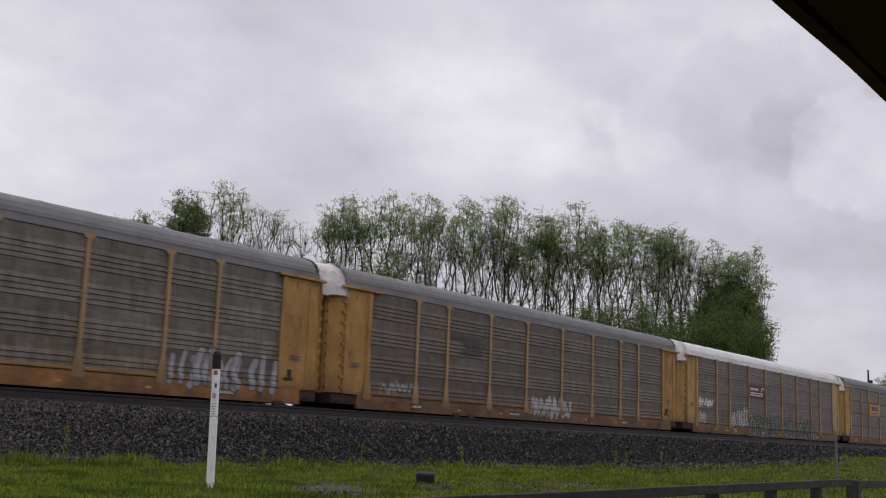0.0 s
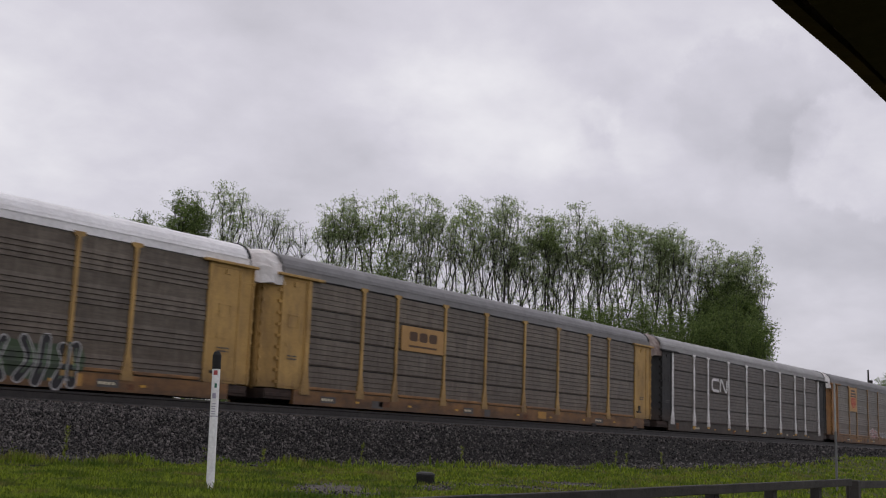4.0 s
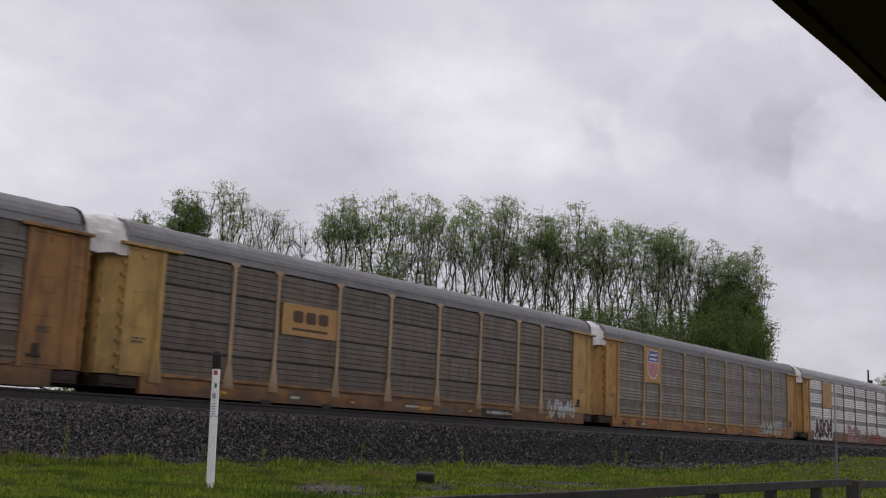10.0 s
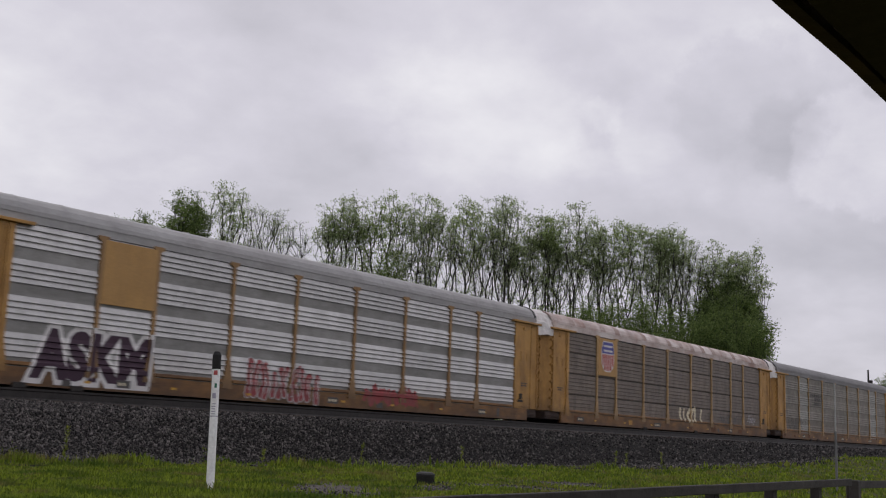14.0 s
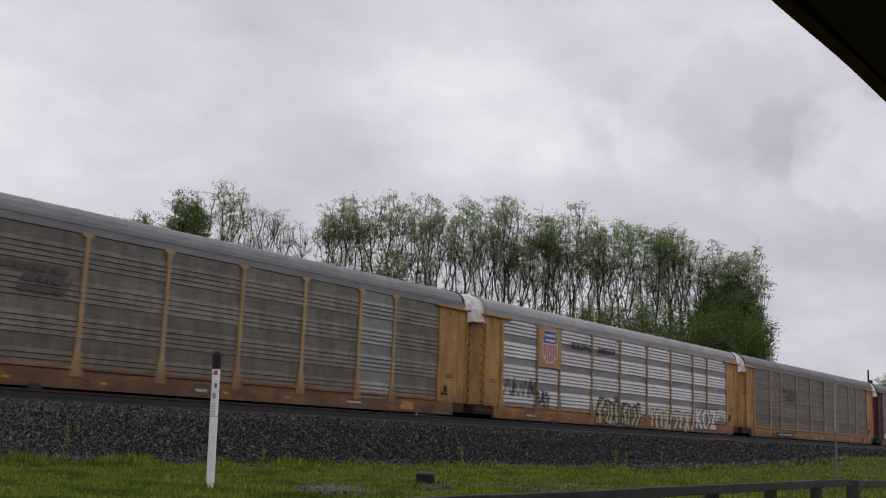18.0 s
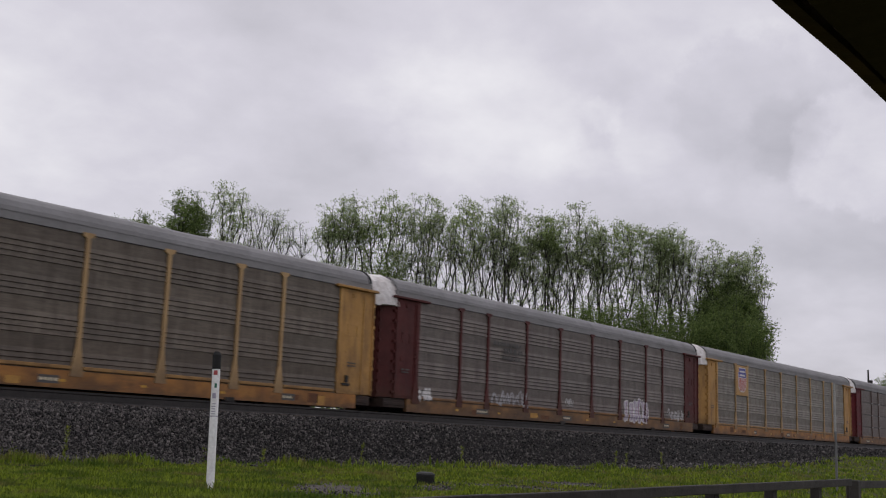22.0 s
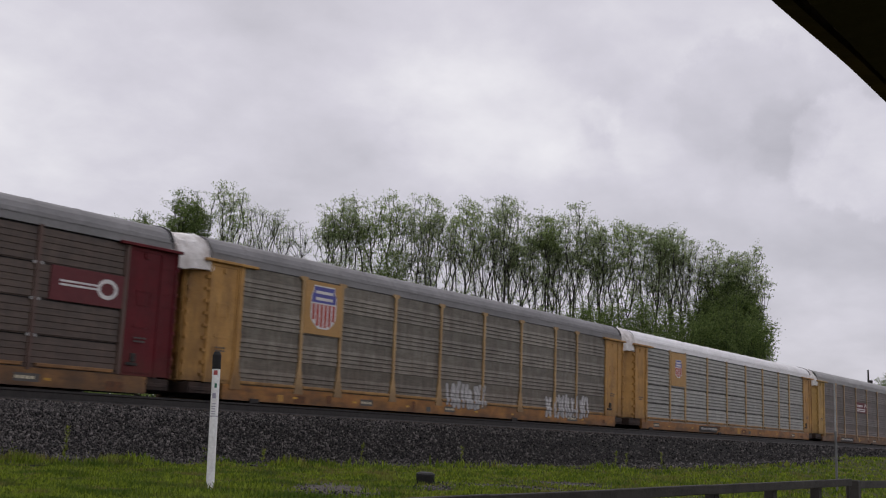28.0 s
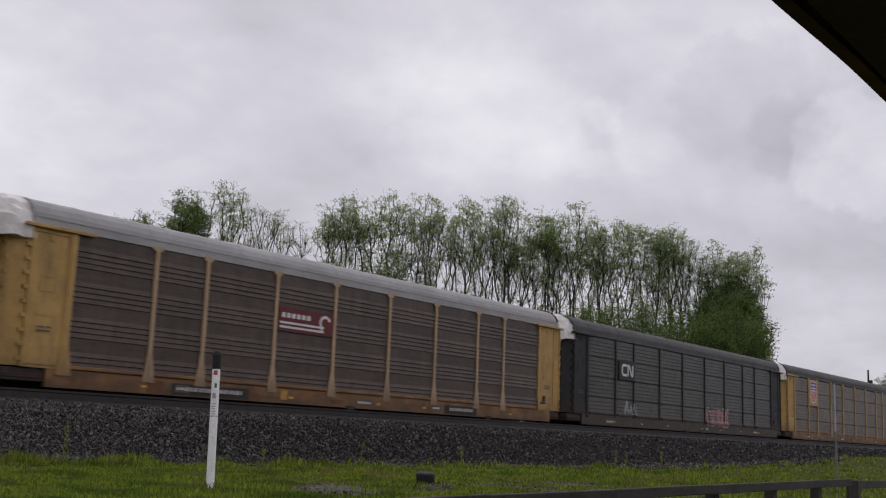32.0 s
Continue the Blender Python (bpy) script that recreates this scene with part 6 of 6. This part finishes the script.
def sill_plates(car, seed, dark=False):
    """Reporting plates, blackened patches and small fittings along the side sill."""
    rng = random.Random(seed)
    for i in range(3):
        u = rng.uniform(2 + 7.8 * i, 7.6 + 7.8 * i)
        w = rng.uniform(0.4, 0.9)
        p = part("data_plate", flat([rect(local(u), local(u + w), 0.58, 0.80)], NEAR - 0.036), M["smudge"], car, "dark data plate on the sill")
        for k in range(int(w / 0.16)):
            part("letter_bar", flat([rect(local(u + 0.05 + 0.15 * k), local(u + 0.15 + 0.15 * k), 0.65, 0.73)], NEAR - 0.041), M["ink_cream"], p)
    for i in range(6):
        u, w = rng.uniform(1.0, 25.4), rng.uniform(0.15, 0.7)
        part("rust_patch", flat([rect(local(u), local(u + w), 0.5 + rng.uniform(0, 0.1), 0.8 + rng.uniform(-0.1, 0.1))], NEAR - 0.034, 0.003), M[rng.choice(("rust", "rust", "smudge", "amber_dull"))], car)
    for i in range(2):
        u = rng.uniform(1.2, 25.6)
        part("jack_pad", bevelled(boxes((local(u), local(u) + 0.4, NEAR - 0.07, NEAR + 0.05, 0.40, 0.55)), 0.01), M["black"], car)
    u = 25.95
    part("door_latch", bevelled(boxes((local(u) - 0.05, local(u) + 0.12, NEAR - 0.07, NEAR - 0.01, 1.35, 1.6), (local(u) - 0.2, local(u) + 0.2, NEAR - 0.06, NEAR - 0.01, 1.24, 1.33)), 0.01), M["black"], car, "rusty brake-wheel latch")
    for s, uu in ((1, 0.7), (1, 26.2)):
        bars("stencil_mark", car, uu - 0.25, uu + 0.25, 2.02, 2.07, 3, "smudge", seed + 9)
        bars("stencil_mark", car, uu - 0.25, uu + 0.2, 1.92, 1.97, 3, "smudge", seed + 8)


for k, c in enumerate(TRAIN):
    sill_plates(c, 40 + k)
T = TRAIN
for x in POSTS[1:-1]:
    for k in (1, 2, 3):
        for dx in (-0.11, 0.11):
            z = FLOOR + k * (TOP - FLOOR) / 4
            part("bolt_plate", shared("bolt", lambda: mesh_of(boxes((-0.035, 0.035, NEAR - 0.062, NEAR - 0.04, -0.04, 0.04)), "bolt_plate", M["ink_pale"])), None, T[15], at=pose(local(x) + dx, 0, z - 0.02))
tag(T[0], 21.0, 25.4, 0.76, 1.95, 1, "smudge", "ink_grey_spray", 5, 0.09, "ink_pale")
stencil(T[1], 2)
tag(T[1], 12.5, 15.8, 0.52, 1.66, 3, "ink_pale", None, 5, 0.14)
tag(T[1], 2.2, 4.1, 1.05, 1.65, 4, "ink_grey_spray", None, 4, 0.1)
tag(T[2], 1.7, 3.6, 1.90, 2.53, 5, "ink_white", None, 4, 0.2)
tag(T[2], 1.8, 2.6, 1.01, 1.69, 6, "ink_pale", None, 2, 0.14)
tag(T[2], 6.3, 8.9, 0.95, 2.15, 7, "ink_black", "ink_pale", 4, 0.2, "ink_white")
tag(T[2], 9.2, 14.2, 0.5, 1.96, 8, "ink_pale", "ink_black", 5, 0.1, "ink_leafgreen", "ink_moss")
tag(T[2], 15.1, 21.2, 0.5, 1.84, 9, "ink_pale", "ink_black", 6, 0.1, "ink_leafgreen", "ink_moss")
maroon_board(T[2], 9.3, 11.9, 2.88, 3.66)
block_board(T[3], 6.4, 9.05, 2.76, 3.7)
ribbon_emblem(T[4], 6.55, 8.85, 2.86, 3.66)
shield_board(T[5], True)
tag(T[5], 9.5, 11.6, 0.92, 1.75, 10, "ink_white", "ink_spray_red", 3, 0.14)
tag(T[5], 12.3, 14.8, 0.89, 1.6, 11, "ink_grey_spray", None, 5, 0.1)
tag(T[5], 18.3, 22.9, 0.78, 1.7, 12, "ink_pale", None, 6, 0.11)
block_board(T[6], 6.4, 9.05, 2.74, 3.8)
tag(T[6], 23.2, 25.6, 0.6, 1.65, 13, "ink_pale", None, 4, 0.12)
# flat black patches in place of open sill gaps, where lettering stands
for k, u0, u1 in ((6, 18.1, 20.4), (12, 5.2, 8.4), (17, 8.0, 10.5), (18, 5.1, 8.2), (18, 18.6, 20.8)):
    part("sill_recess", flat([rect(local(u0), local(u1), 0.50, 0.84)], NEAR - 0.0345, 0.003), M["black"], T[k], "blackened recess in the sill")
bars("letter_mark", T[18], 18.9, 20.5, 0.63, 0.75, 9, "ink_pale", 47, "white sill lettering")
bars("letter_mark", T[6], 18.4, 20.1, 0.63, 0.75, 9, "ink_pale", 14, "white sill lettering")
shield_board(T[7])
tag(T[7], 20.3, 24.0, 0.66, 1.5, 15, "ink_pale", "ink_mint", 4, 0.2, "smudge")
part("blank_board", bevelled(boxes((local(4.28), local(6.12), NEAR - 0.06, NEAR - 0.02, 2.88, 4.7)), 0.006), M["board_yellow"], T[8], "blank yellow board")
lettering(T[8], "ASKM", 2.1, 6.2, 0.52, 2.2, "ink_aubergine", "ink_white", 0.06, 0.12)
tag(T[8], 10.0, 13.4, 0.52, 1.8, 17, "ink_pale", "ink_spray_red", 5, 0.12, "ink_white")
tag(T[8], 15.7, 18.7, 0.58, 1.4, 18, "ink_spray_red", None, 6, 0.2)
shield_board(T[9])
tag(T[9], 13.5, 16.4, 1.0, 1.8, 19, "ink_cream", "ink_cream", 3, 0.1)
tag(T[9], 23.5, 24.7, 1.13, 1.78, 20, "ink_grey_spray", None, 3, 0.1)
tag(T[9], 19.0, 21.5, 0.98, 1.7, 38, "smudge", None, 4, 0.08)
stencil(T[10], 21)
tag(T[10], 2.0, 5.5, 1.0, 2.0, 22, "smudge", None, 5, 0.07)
shield_board(T[11])
slogan(T[11], "BUILDING", 7.15, 3.95, 0.42)
slogan(T[11], "AMERICA", 9.7, 3.95, 0.42)
tag(T[11], 1.7, 4.1, 1.3, 2.37, 23, "ink_black", None, 4, 0.07)
tag(T[11], 4.2, 5.2, 0.94, 1.95, 24, "ink_black", None, 2, 0.1)
tag(T[11], 9.3, 14.0, 0.56, 1.75, 25, "ink_black", "ink_spray_yellow", 4, 0.8)
tag(T[11], 15.5, 20.8, 0.5, 1.6, 26, "ink_aubergine", "ink_cream", 5, 0.3)
lettering(T[11], "KOZ", 21.0, 24.2, 0.56, 1.9, "ink_white", "smudge", 0.05, 0.1)
tag(T[11], 24.2, 25.3, 0.8, 1.6, 27, "smudge", None, 3, 0.05)
stencil(T[12], 28)
bars("letter_mark", T[12], 5.5, 8.1, 0.63, 0.75, 14, "ink_pale", 29, "white sill lettering")
stencil(T[13], 30)
tag(T[13], 1.6, 2.4, 0.95, 1.47, 31, "ink_pale", "ink_white", 2, 0.1)
tag(T[13], 6.6, 9.2, 0.9, 1.75, 32, "ink_grey_spray", None, 4, 0.1)
tag(T[13], 12.6, 13.3, 1.18, 1.67, 33, "ink_pale", None, 2, 0.14)
tag(T[13], 18.2, 20.8, 0.78, 1.9, 34, "ink_white", "ink_lilac", 4, 0.3, "ink_spray_red")
tag(T[13], 23.3, 25.3, 0.9, 1.7, 35, "ink_pale", None, 4, 0.11)
shield_board(T[14])
maroon_board(T[15], 9.4, 12.0, 2.84, 3.8)
maroon_board(T[15], 23.1, 25.5, 2.81, 3.75, True)
tag(T[15], 15.4, 17.8, 0.86, 1.71, 36, "ink_lilac", "ink_pale", 4, 0.1)
tag(T[15], 18.4, 20.1, 0.93, 1.5, 37, "ink_grey_spray", None, 4, 0.12)
shield_board(T[16])
tag(T[16], 12.5, 15.3, 0.8, 1.85, 41, "smudge", "ink_pale", 4, 0.02)
tag(T[16], 20.0, 23.8, 0.68, 1.75, 42, "smudge", "ink_pale", 6, 0.02, "ink_white")
shield_board(T[17], size=0.66)
bars("letter_mark", T[17], 8.2, 10.2, 0.63, 0.75, 12, "ink_pale", 43, "white sill lettering")
maroon_board(T[18], 9.3, 11.95, 2.86, 3.66)
bars("letter_mark", T[18], 5.6, 7.9, 0.63, 0.75, 13, "ink_pale", 44, "white sill lettering")
ribbon_emblem(T[19], 4.75, 5.95, 3.0, 3.62, "ink_black")
tag(T[19], 15.4, 18.4, 0.9, 1.95, 45, "ink_pale", "ink_spray_red", 4, 0.14)
tag(T[19], 5.2, 6.5, 0.9, 1.9, 46, "ink_grey_spray", None, 2, 0.1)
shield_board(T[20])

for x in POSTS[1:-1]:
    part("reflector", shared("post_tab", lambda: mesh_of(boxes((-0.16, 0.16, NEAR - 0.05, NEAR - 0.03, 0.70, 0.78)), "reflector", M["amber"])), None, T[4], at=pose(local(x), 0, 0))


# ---- what moves ----
def motions():
    times = [float(t) for t in range(33)]
    for k, car in enumerate(TRAIN):
        middle = PITCH * (k - 1) + 1.332 + BODY / 2
        walk(car, [(t, pose(train_at(t) + middle, TRACK_Y, 0)) for t in times])
    side = VIEW.to_3x3()
    spot = lambda px, py: Vector(EYE) + side @ Vector((px, py, -1.9))
    walk(INSECT, [(0.0, Matrix.Translation(spot(-1.6, -1.5))), (10.0, Matrix.Translation(spot(0.2, -1.1))), (10.2, Matrix.Translation(spot(0.38, -0.5))), (10.4, Matrix.Translation(spot(0.557, -0.12))), (10.5, Matrix.Translation(spot(0.623, -0.091))), (10.6, Matrix.Translation(spot(0.693, -0.078))),
                  (10.7, Matrix.Translation(spot(0.756, -0.065))), (11.2, Matrix.Translation(spot(1.1, 0.02))), (32.0, Matrix.Translation(spot(1.9, 0.1)))])
    first = WHEELS[0]
    walk(first, [(i / FPS, pose(0, 0, 0, 0, math.degrees((train_at(i / FPS) - train_at(0)) / 0.40), 0)) for i in range(32 * FPS + 1)])
    for w in WHEELS[1:]:
        w.rotation_mode = "QUATERNION"
        w.animation_data_create()
        w.animation_data.action = first.animation_data.action
        w.animation_data.action_slot = first.animation_data.action_slot


motions()
